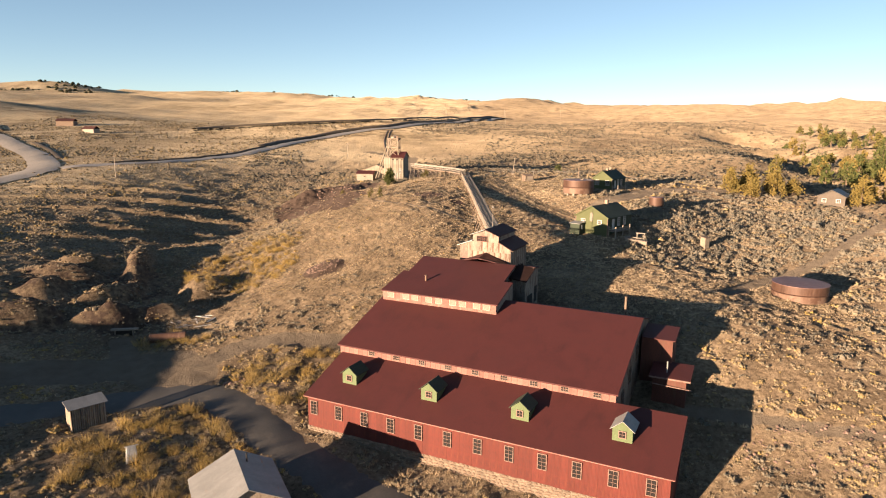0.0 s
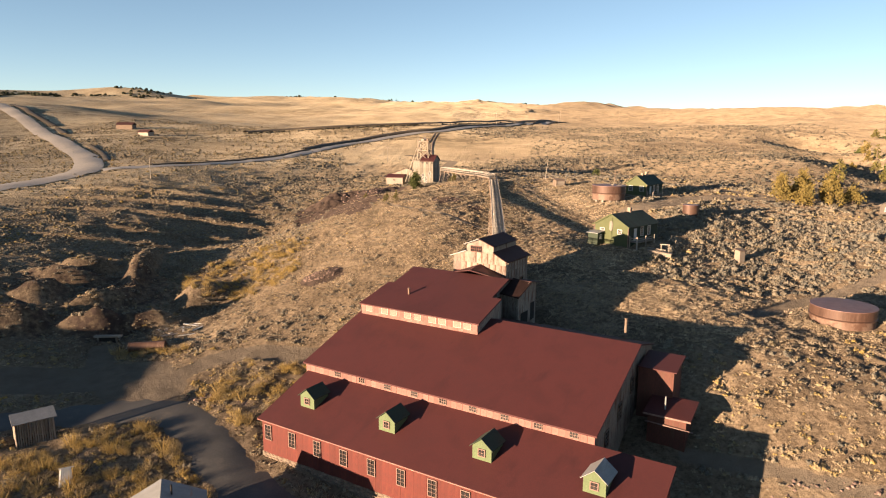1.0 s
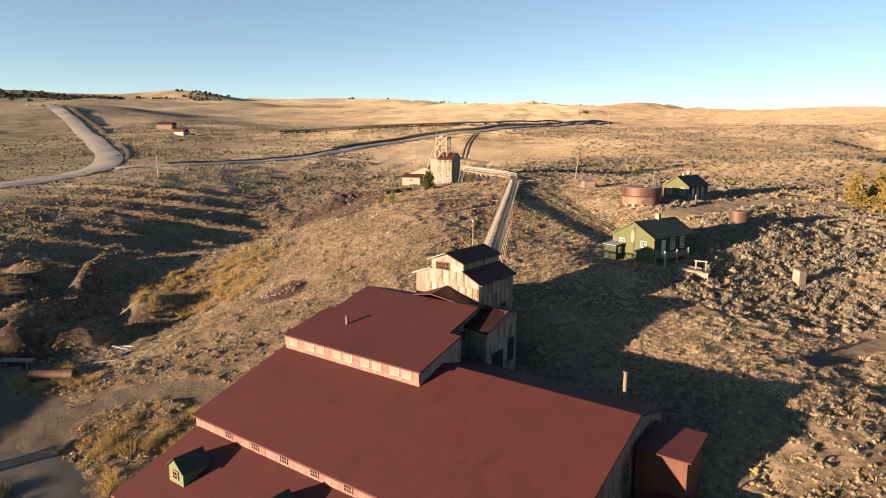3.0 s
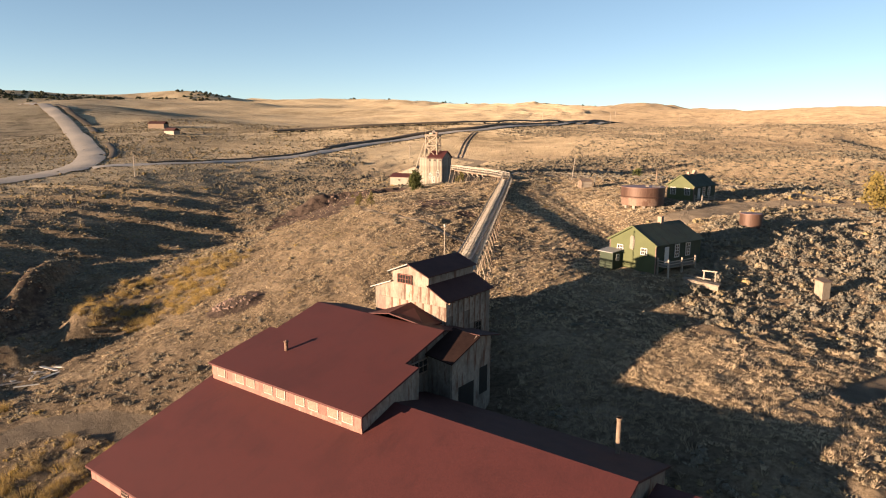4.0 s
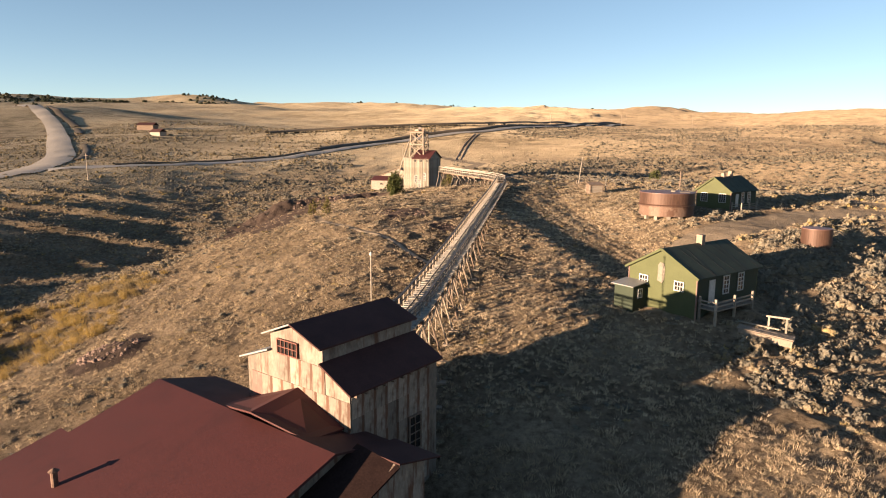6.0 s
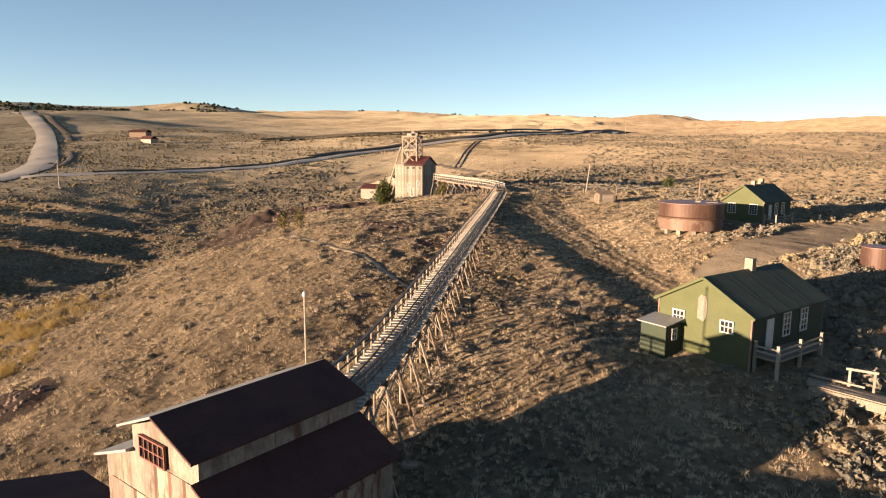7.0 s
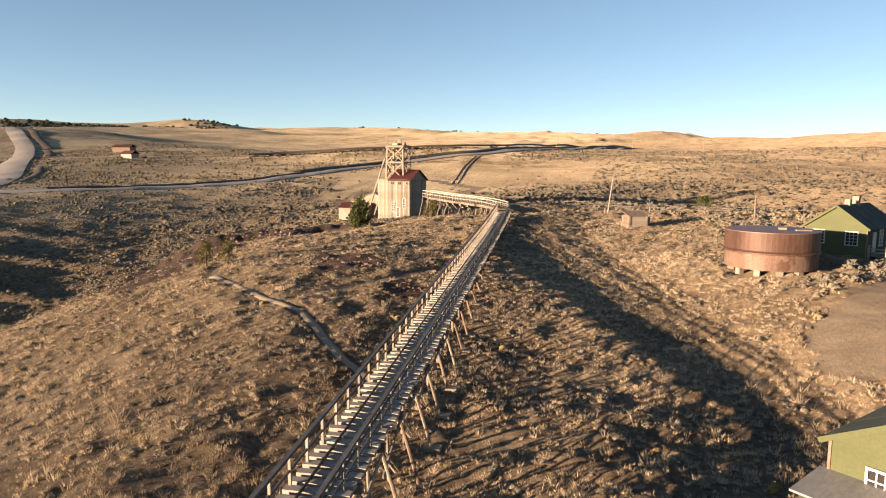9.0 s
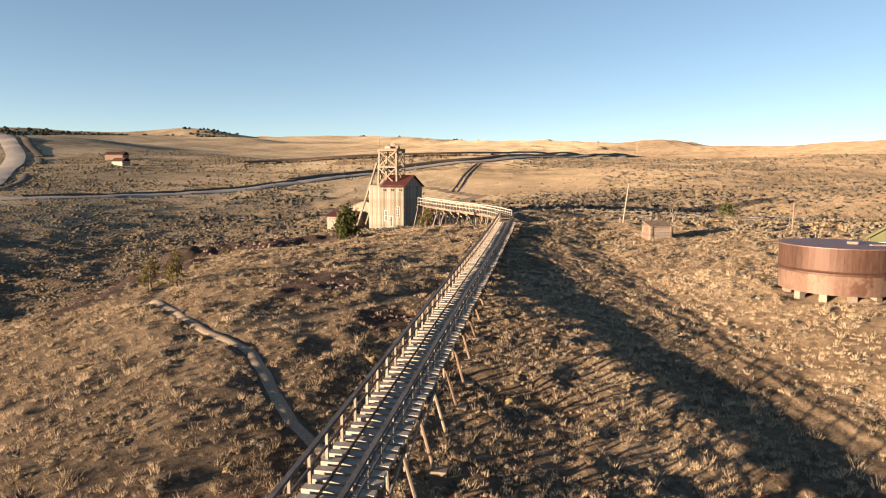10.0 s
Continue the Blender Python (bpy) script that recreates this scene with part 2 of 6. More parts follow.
def ground_material():
    m = bpy.data.materials.new("high_desert_ground")
    m.use_nodes = True
    nt = m.node_tree
    bsdf = nt.nodes["Principled BSDF"]
    at = nt.nodes.new("ShaderNodeAttribute")
    at.attribute_name = "cover"
    sep = nt.nodes.new("ShaderNodeSeparateColor")
    nt.links.new(at.outputs["Color"], sep.inputs[0])
    soil = ramp(nt, noise_of(nt, 0.12, 6), [(0.32, (0.1, 0.075, 0.052)), (0.5, (0.15, 0.112, 0.077)), (0.68, (0.21, 0.16, 0.11))])
    grass = ramp(nt, noise_of(nt, 0.02, 7, (1, 1, 1), 0.65), [(0.32, (0.21, 0.164, 0.107)), (0.5, (0.3, 0.238, 0.16)), (0.66, (0.38, 0.306, 0.208))])
    sage = ramp(nt, noise_of(nt, 0.05, 8, (1, 1, 1), 0.72), [(0.47, (0, 0, 0)), (0.58, (1, 1, 1))])
    far = blend(nt, blend(nt, 1.0, sage, sep.outputs[2], "MULTIPLY"), grass, (0.085, 0.064, 0.04))
    col = blend(nt, sep.outputs[1], soil, far)
    tuft = ramp(nt, noise_of(nt, 1.7, 8, (1, 1, 1), 0.78), [(0.38, (0.4, 0.37, 0.34)), (0.5, (0.95, 0.95, 0.93)), (0.64, (1.4, 1.4, 1.38))])
    col = blend(nt, 0.9, col, tuft, "MULTIPLY")
    gravel = ramp(nt, noise_of(nt, 0.5, 6), [(0.3, (0.095, 0.076, 0.058)), (0.7, (0.14, 0.113, 0.086))])
    edge = nt.nodes.new("ShaderNodeMath")
    edge.operation = "ADD"
    nt.links.new(sep.outputs[0], edge.inputs[0])
    nz = nt.nodes.new("ShaderNodeMath")
    nz.operation = "MULTIPLY_ADD"
    nz.inputs[1].default_value, nz.inputs[2].default_value = 0.7, -0.35
    nt.links.new(noise_of(nt, 0.8, 5), nz.inputs[0])
    nt.links.new(nz.outputs[0], edge.inputs[1])
    bare = ramp(nt, edge.outputs[0], [(0.42, (0, 0, 0)), (0.6, (1, 1, 1))])
    spoil = ramp(nt, noise_of(nt, 0.7, 6), [(0.3, (0.034, 0.024, 0.02)), (0.7, (0.08, 0.056, 0.045))])
    heap = nt.nodes.new("ShaderNodeMath")
    heap.operation = "ADD"
    nt.links.new(at.outputs["Alpha"], heap.inputs[0])
    nt.links.new(nz.outputs[0], heap.inputs[1])
    col = blend(nt, ramp(nt, heap.outputs[0], [(0.4, (0, 0, 0)), (0.58, (1, 1, 1))]), col, spoil)
    col = blend(nt, bare, col, gravel)
    nt.links.new(col, bsdf.inputs["Base Color"])
    bsdf.inputs["Roughness"].default_value = 0.95
    bsdf.inputs["Diffuse Roughness"].default_value = 1.0
    bsdf.inputs["Specular IOR Level"].default_value = 0.1
    b = node(nt, "ShaderNodeBump", Strength=0.8, Distance=0.32)
    nt.links.new(noise_of(nt, 1.3, 8, (1, 1, 1), 0.72), b.inputs["Height"])
    b2 = node(nt, "ShaderNodeBump", Strength=0.8, Distance=0.1)
    nt.links.new(noise_of(nt, 6.0, 5, (1, 1, 1), 0.75), b2.inputs["Height"])
    nt.links.new(b.outputs[0], b2.inputs["Normal"])
    nt.links.new(b2.outputs[0], bsdf.inputs["Normal"])
    return m


M_GROUND = ground_material()


# ---- mesh helpers ----
class Geo:
    """Gathers the faces of one mesh."""

    def __init__(self):
        self.v, self.f = [], []

    def poly(self, pts):
        n = len(self.v)
        self.v += [tuple(p) for p in pts]
        self.f.append(tuple(range(n, n + len(pts))))
        return self

    def hexa(self, a, b):
        """A solid between two rings of points in the same order."""
        n, k = len(self.v), len(a)
        self.v += [tuple(p) for p in a] + [tuple(p) for p in b]
        self.f.append(tuple(range(n + k - 1, n - 1, -1)))
        self.f.append(tuple(range(n + k, n + 2 * k)))
        for i in range(k):
            j = (i + 1) % k
            self.f.append((n + i, n + j, n + k + j, n + k + i))
        return self

    def box(self, x0, x1, y0, y1, z0, z1):
        return self.hexa([(x0, y0, z0), (x1, y0, z0), (x1, y1, z0), (x0, y1, z0)], [(x0, y0, z1), (x1, y0, z1), (x1, y1, z1), (x0, y1, z1)])

    def beam(self, p, q, w, h, up=(0, 0, 1)):
        p, q = Vector(p), Vector(q)
        d = (q - p).normalized()
        s = d.cross(Vector(up))
        s = s.normalized() if s.length > 1e-3 else Vector((1, 0, 0))
        t = s.cross(d)
        ring = [(-w / 2, -h / 2), (w / 2, -h / 2), (w / 2, h / 2), (-w / 2, h / 2)]
        return self.hexa([p + s * a + t * b for a, b in ring], [q + s * a + t * b for a, b in ring])

    def rod(self, p, q, r0, r1=None, n=8):
        p, q = Vector(p), Vector(q)
        r1 = r0 if r1 is None else r1
        d = (q - p).normalized()
        s = d.cross(Vector((0, 0, 1)))
        s = s.normalized() if s.length > 1e-3 else Vector((1, 0, 0))
        t = s.cross(d)
        ring = [(math.cos(2 * math.pi * i / n), math.sin(2 * math.pi * i / n)) for i in range(n)]
        return self.hexa([p + (s * a + t * b) * r0 for a, b in ring], [q + (s * a + t * b) * r1 for a, b in ring])

    def slab(self, a, b, c, d, thick):
        """A sheet through four corners, thickened downwards."""
        low = [(x, y, z - thick) for x, y, z in (a, b, c, d)]
        return self.hexa(low, [a, b, c, d])

    def wall_y(self, outline, y0, y1):
        """A plate in the x-z plane between y0 and y1."""
        return self.hexa([(x, y0, z) for x, z in outline], [(x, y1, z) for x, z in outline])

    def wall_x(self, outline, x0, x1):
        return self.hexa([(x0, y, z) for y, z in outline], [(x1, y, z) for y, z in outline])

    def ring(self, profile, n=40, cx=0, cy=0):
        """A turned body: profile of (radius, z) from the bottom up."""
        k = len(self.v)
        for r, z in profile:
            self.v += [(cx + r * math.cos(2 * math.pi * i / n), cy + r * math.sin(2 * math.pi * i / n), z) for i in range(n)]
        for j in range(len(profile) - 1):
            for i in range(n):
                a, b = k + j * n + i, k + j * n + (i + 1) % n
                self.f.append((a, b, b + n, a + n))
        self.f.append(tuple(range(k + n - 1, k - 1, -1)))
        top = k + (len(profile) - 1) * n
        self.f.append(tuple(range(top, top + n)))
        return self

    def lattice(self, xs, zs, solid, y0, y1):
        """A pierced plate: solid(i, j) tells which cells of the grid are filled."""
        k, nx, nz = len(self.v), len(xs), len(zs)
        self.v += [(x, y, z) for y in (y0, y1) for z in zs for x in xs]
        at = lambda i, j, s: k + s * nx * nz + j * nx + i
        full = lambda i, j: 0 <= i < nx - 1 and 0 <= j < nz - 1 and solid(i, j)
        for i in range(nx - 1):
            for j in range(nz - 1):
                if not full(i, j):
                    continue
                a, b, c, d = (i, j), (i + 1, j), (i + 1, j + 1), (i, j + 1)
                self.f.append(tuple(at(*p, 0) for p in (a, b, c, d)))
                self.f.append(tuple(at(*p, 1) for p in (d, c, b, a)))
                for (p, q), (u, v) in (((a, b), (i, j - 1)), ((b, c), (i + 1, j)), ((c, d), (i, j + 1)), ((d, a), (i - 1, j))):
                    if not full(u, v):
                        self.f.append((at(*p, 0), at(*p, 1), at(*q, 1), at(*q, 0)))
        return self

    def mesh(self, name):
        me = bpy.data.meshes.new(name)
        me.from_pydata(self.v, [], self.f)
        bm = bmesh.new()
        bm.from_mesh(me)
        bmesh.ops.delete(bm, geom=[v for v in bm.verts if not v.link_faces], context="VERTS")
        bmesh.ops.recalc_face_normals(bm, faces=bm.faces)
        bm.to_mesh(me)
        bm.free()
        return me


def part(name, geo, material, parent=None, label="", at=None, turn=0.0):
    """Links a mesh as one object; under a thing it is a part."""
    me = geo.mesh(name) if isinstance(geo, Geo) else geo
    if not me.materials:
        me.materials.append(material)
    ob = new(name, me)
    if parent:
        ob.parent = parent
    if at is not None:
        ob.location = at
    ob.rotation_euler[2] = turn
    if label:
        ob["label"] = label
    return ob


def thing(name, x, y, z, turn, label, category, group="", kind=""):
    ob = new(name)
    ob.empty_display_size = 0.5
    ob.location, ob.rotation_euler = (x, y, z), (0, 0, radians(turn))
    return tagged(ob, label, category, group, kind)


# ---- ground ----
PROFILE_R = (-400, 30, 60, 85, 110, 140, 180, 240, 330, 450, 700, 1000, 1500, 2000, 2400, 3200, 4600)
PROFILE_Z = (-2, -1, 1.5, 5, 10, 14, 17, 19, 21.5, 25.5, 38, 53, 85, 125, 155, 165, 165)
HILLS = []


def hill(x, y, radius, height):
    HILLS.append((x, y, radius, height))


hill(-70, 60, 40, -0.5)
hill(-30, 70, 30, -1.5)
hill(0, 55, 28, -0.7)
hill(30, 60, 25, -1.5)
hill(60, 80, 28, 2.9)
hill(-80, 110, 35, -0.9)
hill(-52, 100, 24, -3.5)
hill(-25, 100, 22, 0.8)
hill(0, 85, 22, -2.5)
hill(22, 90, 22, 3.9)
hill(40, 105, 22, 0.3)
hill(60, 125, 28, -1.3)
hill(-45, 130, 24, -1.3)
hill(-22, 135, 24, -1.1)
hill(0, 130, 24, 3.3)
hill(20, 130, 22, 2.9)
hill(40, 140, 24, 3.0)
hill(-75, 165, 35, -2.8)
hill(-48, 175, 26, -4.9)
hill(-20, 165, 26, 5.0)
hill(4, 160, 24, 0.4)
hill(28, 165, 24, 2.2)
hill(55, 165, 26, 1.1)
hill(-90, 215, 40, -1.1)
hill(-50, 215, 35, -3.6)
hill(-18, 215, 30, 4.6)
hill(10, 215, 30, 1.1)
hill(45, 210, 35, 3.4)
hill(85, 190, 45, 2.1)
hill(-50, 280, 50, -1.8)
hill(10, 280, 50, 4.1)
hill(70, 280, 55, -1.6)
hill(-170, 260, 60, 0.3)
hill(130, 330, 70, 1.4)
hill(0, 380, 80, -2.1)
hill(-40, 40, 35, 1.0)
hill(40, 40, 30, 1.2)
hill(95, 110, 40, 1.2)
hill(0, 30, 35, -1.2)
hill(-140, 150, 50, -1.9)
hill(110, 50, 40, 3.5)
hill(-220, 420, 80, 3.6)
hill(-7, 68, 14, 0.5)
hill(40, 82, 14, 1.8)
hill(-15, 228, 16, -3.1)
hill(2, 163, 14, 0.4)
hill(20, 143, 14, -2.4)
hill(12, 128, 10, -1.9)
hill(50, 148, 12, 1.3)
hill(60, 102, 12, 0.9)
hill(58, 100, 16, -1.4)
hill(-44, 118, 16, -3.5)
hill(14, 141, 18, -1.25)
hill(28, 144, 9, -0.4)
hill(16, 160, 12, -0.6)
hill(11, 188, 8, 0.4)
hill(-20, 203, 10, -1.6)
hill(30, 137.5, 8, -0.8)
hill(23, 163, 8, -0.6)
hill(42, 98, 13, 0.75)
hill(-3, 214, 8, -1.5)
hill(36, 125, 6.5, 0.95)
# Three unseen hills to the south-west, added to shade the valley and yard.
hill(-132, 64, 38, 5.0)
hill(-97, 38, 25, 7.8)
hill(-165, 110, 45, 4.6)
hill(-1178, 1987, 150, 15)
hill(-1290, 1930, 110, 9)
hill(250, 2312, 230, 22)
hill(-700, 1900, 260, 14)
hill(960, 2000, 480, -52)
hill(600, 2350, 420, -36)
hill(1250, 1950, 300, -14)
hill(-120, 2400, 320, -26)
hill(1000, 2850, 600, -50)
hill(500, 2900, 400, -25)
hill(1500, 2500, 400, -35)
hill(-560, 2450, 260, -10)
hill(-1135, 1955, 140, 17)
hill(-1680, 1560, 380, 30)
hill(-420, 1300, 220, 8)
hill(420, 1200, 260, 10)
hill(160, 545, 110, 9)
hill(300, 430, 90, -7)
hill(330, 600, 110, 8)
hill(126, 345, 72, 11)
hill(60, 420, 90, 5)
hill(182, 365, 34, -12)
hill(165, 305, 28, -10)
hill(143, 258, 22, -7)
hill(-500, 620, 190, 26)
hill(-853, 1117, 330, 24)
hill(-250, 400, 80, 3)
hill(206, 487, 20, -7.0)
hill(192, 397, 14, -4.5)
hill(-27, 187, 8, -1.3)
hill(113, 203, 18, -0.7)
hill(130, 271, 24, 1.3)
hill(156, 369, 30, 5.1)
hill(184, 487, 36, 1.1)
hill(138, 205, 16, -7.0)
hill(158, 262, 20, -4.9)
hill(188, 355, 26, -1.2)
hill(218, 470, 34, -8.8)
hill(250, 400, 45, 5.8)
hill(210, 290, 34, -5.7)
hill(314, 737, 110, 11.1)
hill(359, 603, 90, -0.6)
hill(29, 150, 7, -1.0)
hill(27, 138, 7, -0.8)
hill(18, 176, 8, -0.5)
hill(-121, 536, 55, 2.8)
hill(-82, 582, 50, 0.2)
hill(-49, 618, 50, 0.6)
hill(-15, 711, 70, 2.5)
hill(-147, 496, 50, 2.5)
hill(-189, 304, 45, 1.1)
hill(-136, 264, 35, 1.6)
hill(-107, 318, 40, 1.0)
hill(-105, 383, 50, 1.7)
hill(-47, 487, 90, 4.7)
hill(-45, 595, 110, 8.1)
hill(30, 820, 160, 8.6)
hill(-198, 490, 70, -0.2)
hill(-111, 218, 30, 0.5)
hill(-234, 534, 80, 3.8)
hill(-112, 180, 32, 0.8)
hill(-79, 214, 24, 0.3)
hill(-81, 164, 20, 1.0)
hill(-49, 175, 16, -0.8)
hill(-54, 220, 20, 0.2)
hill(-72, 130, 14, -1.2)
hill(-69, 153, 16, -2.2)
hill(-56, 163, 16, -0.7)
hill(149, 397, 60, -5.4)
hill(112, 358, 45, -7.5)
hill(15, 328, 40, 0.4)
hill(-36, 365, 45, 0.3)
hill(7, 433, 60, -0.6)
hill(32, 348, 40, -0.5)
hill(71, 404, 50, 1.6)
hill(96, 362, 40, -3.3)
hill(56, 507, 80, -1.1)
hill(47, 281, 35, -2.7)
hill(-2, 162, 12, 0.4)
hill(-9, 153, 12, 0.3)
hill(-92, 260, 30, -0.6)
hill(-38, 203, 13, -0.7)
hill(-31, 181, 13, 2.1)
hill(-53, 192, 16, 0.9)
hill(-4, 145, 12, 0.2)
hill(21, 182, 13, 0.5)
hill(16, 161, 12, 0.2)
hill(23, 149, 10, 0.3)
hill(-283, 472, 90, 2.4)
hill(-245, 436, 70, -1.8)


def base_height(x, y):
    z = np.interp(np.hypot(x * 0.55, y) * np.sign(y), PROFILE_R, PROFILE_Z)
    for cx, cy, r, h in HILLS:
        z = z + h * np.exp(-((x - cx) ** 2 + (y - cy) ** 2) / r ** 2)
    return z


MOUNDS = []


def mound(x, y, rx, ry, turn, height):
    """A dumped heap with a steep rim and a flattened top."""
    MOUNDS.append((x, y, rx, ry, math.cos(radians(turn)), math.sin(radians(turn)), height))


mound(-45.8, 120.3, 5.2, 4.4, 20, 3.3)
mound(-50, 107, 8, 3.0, 35, 2.6)
mound(-56.5, 103, 5, 3.4, 10, 2.9)
mound(-62.5, 129, 14.5, 2.9, 108, 3.4)
mound(-60.5, 113, 6.5, 2.4, 55, 2.4)
mound(-72.5, 126, 6, 3.6, 15, 2.6)
mound(-72, 119, 7, 3.0, 5, 2.8)
mound(-71, 111, 5, 3.2, 60, 2.8)
mound(-67.5, 99.5, 7, 3.6, 40, 3.6)
mound(-34, 205, 9, 7, 70, 1.6)
mound(-21.7, 119, 4, 3, 10, 0.7)
mound(-95, 190, 42, 2.6, 8, 1.1)
mound(-82, 176, 40, 2.2, 10, 1.0)
mound(-105, 206, 40, 2.4, 5, 0.9)
mound(-72, 161, 30, 2.2, 14, 1.0)
mound(-78, 148, 26, 2.0, 12, 1.0)


def waves(x, y, seed, size, octaves=4):
    """Smooth pseudo-random relief between about -1 and 1."""
    rng = np.random.RandomState(seed)
    out, amp, total = 0.0, 1.0, 0.0
    for o in range(octaves):
        for k in range(3):
            a, ph = rng.uniform(0, 2 * np.pi), rng.uniform(0, 2 * np.pi)
            f = 2 * np.pi / size * rng.uniform(0.7, 1.3)
            out = out + amp * np.sin(f * (x * np.cos(a) + y * np.sin(a)) + ph + 1.3 * np.sin(0.6 * f * (y * np.cos(a) - x * np.sin(a)) + ph * 2))
        total += amp * 1.7
        amp, size = amp * 0.5, size * 0.47
    return out / total


def height(x, y):
    x, y = np.asarray(x, float), np.asarray(y, float)
    z = base_height(x, y)
    far = np.clip((np.hypot(x, y) - 330) / 500, 0, 1)
    reach = np.hypot(x, y)
    z = z + far * (0.005 * reach * waves(x, y, 5, 700) + 0.0025 * reach * waves(x, y, 9, 1500, 2) + 0.0032 * reach * waves(x, y, 15, 240, 3))
    near = 1 - np.clip((reach - 260) / 300, 0, 1)
    z = z + near * ((0.09 + 0.2 * np.clip((-30 - x) / 20, 0, 1)) * waves(x, y, 3, 14) + 0.06 * waves(x, y, 13, 4, 2)) + (0.1 + 0.5 * far) * waves(x, y, 4, 60, 3)
    for cx, cy, rx, ry, c, s, h in MOUNDS:
        u, v = ((x - cx) * c + (y - cy) * s) / rx, ((y - cy) * c - (x - cx) * s) / ry
        d = np.sqrt(u * u + v * v) * (1 + 0.12 * np.sin(3 * np.arctan2(v, u) + cx))
        z = z + h * np.clip(1.45 * (1 - d), 0, 1) ** 0.8
    # long waste dump below the shaft house, with its tip over the valley
    k = np.clip(((x + 43.5) * 16.5 + (y - 201) * 11) / (16.5 ** 2 + 11 ** 2), 0, 1)
    away = np.hypot(x + 43.5 - 16.5 * k, y - 201 - 11 * k)
    rough = 0.5 * waves(x, y, 91, 3.0, 3)
    return np.maximum(z, 17.7 + 1.6 * k - 0.62 * np.clip(away - 1.0 + rough, 0, None))


def value_noise(x, y, size, seed):
    """Smooth lattice noise between 0 and 1."""
    table = np.random.RandomState(seed).uniform(0, 1, (256, 256))
    u, v = np.asarray(x, float) / size + 1000.0, np.asarray(y, float) / size + 1000.0
    i, j = np.floor(u).astype(int), np.floor(v).astype(int)
    a, b = u - i, v - j
    a, b = a * a * (3 - 2 * a), b * b * (3 - 2 * b)
    at = lambda p, q: table[(i + p) & 255, (j + q) & 255]
    return (at(0, 0) * (1 - a) + at(1, 0) * a) * (1 - b) + (at(0, 1) * (1 - a) + at(1, 1) * a) * b


TARMAC = [(22, 40), (8, 50), (-1, 56.5), (-5.8, 60.0), (-11, 64.3), (-18.1, 70.2), (-24.2, 76.1), (-29.5, 79.0), (-37.9, 78.4), (-45.7, 74.9), (-56, 71), (-85, 60)]


def tarmac_distance(x, y):
    best = np.full(x.shape, 1e9)
    for a, b in zip(TARMAC, TARMAC[1:]):
        dx, dy = b[0] - a[0], b[1] - a[1]
        k = np.clip(((x - a[0]) * dx + (y - a[1]) * dy) / (dx * dx + dy * dy), 0, 1)
        best = np.minimum(best, np.hypot(x - a[0] - k * dx, y - a[1] - k * dy))
    return best


def tufted_height(x, y):
    """The ground with the small hummocks that bunch grass makes."""
    r = np.hypot(x, y - 150)
    amount = (1 - np.clip((r - 120) / 160, 0, 1)) * np.clip(1 - 1.6 * way_mask(x, y), 0, 1) * np.clip((tarmac_distance(x, y) - 3.2) / 1.2, 0, 1)
    swell = 0.35 + 0.65 * value_noise(x, y, 11.0, 74)
    lumps = np.clip(value_noise(x, y, 1.15, 71) - 0.42, 0, 1) * 0.8 + np.clip(value_noise(x + 0.6 * y, y - 0.6 * x, 2.3, 72) - 0.4, 0, 1) * 0.4
    trail = np.zeros_like(x)
    for pts, w, soft in ROADS:
        if soft < 1:
            for a, b in zip(pts, pts[1:]):
                dx, dy = b[0] - a[0], b[1] - a[1]
                k = np.clip(((x - a[0]) * dx + (y - a[1]) * dy) / (dx * dx + dy * dy), 0, 1)
                trail = np.maximum(trail, np.clip(1.6 - np.hypot(x - a[0] - k * dx, y - a[1] - k * dy) / 0.55, 0, 1))
    return height(x, y) + amount * swell * lumps - 0.04 * trail


def ground_z(x, y):
    return float(height(x, y))


ROADS = []


def road_line(points, width, soft=1.1):
    """A worn way on the ground, as a chain of (x, y)."""
    ROADS.append(([Vector(p) for p in points], width, soft))


road_line([(-31, 79.5), (-33.4, 86.3), (-30, 91.5), (-26.4, 93.2), (-20.3, 93.5), (-13, 93)], 2.6)
road_line([(46, 99.7), (56.5, 109), (67, 116.4), (76, 123.8), (88.3, 135.7), (99.6, 145.5), (103, 162), (108, 172)], 1.6)
road_line([(36, 149), (42, 157), (48, 165), (56, 174), (66, 180), (80, 180), (95, 181)], 5.5)
road_line([(-30, 262), (0, 240), (25, 225), (45, 214), (62, 200), (76, 186), (91, 183), (112, 176), (160, 174)], 3.4)
road_line([(6.5, 139), (4.8, 140.2), (3.4, 141.4), (1.8, 143.1), (0.4, 144.8), (-0.8, 146.1), (-2.3, 147.7), (-4.1, 148.6), (-8, 150.9), (-11.4, 153.6), (-15.3, 156.4), (-19, 163)], 0.55, 0.5)
road_line([(-4.5, 150), (-1, 154.3), (1.2, 157), (2.9, 159.7), (4.2, 162.2)], 0.4, 0.5)
road_line([(-50, 97), (-46, 90), (-40, 84), (-34, 80)], 3.0)
road_line([(31, 70.5), (37, 68.4), (45, 65.5), (60, 61)], 0.9)
road_line([(-14, 236), (-18, 275), (-20, 330), (-35, 352), (-48, 368)], 5.0)
road_line([(-78, 78), (-60, 83), (-47, 87), (-38, 88), (-34, 84)], 7.0)
road_line([(35, 146), (41, 153), (47, 160)], 4.0)


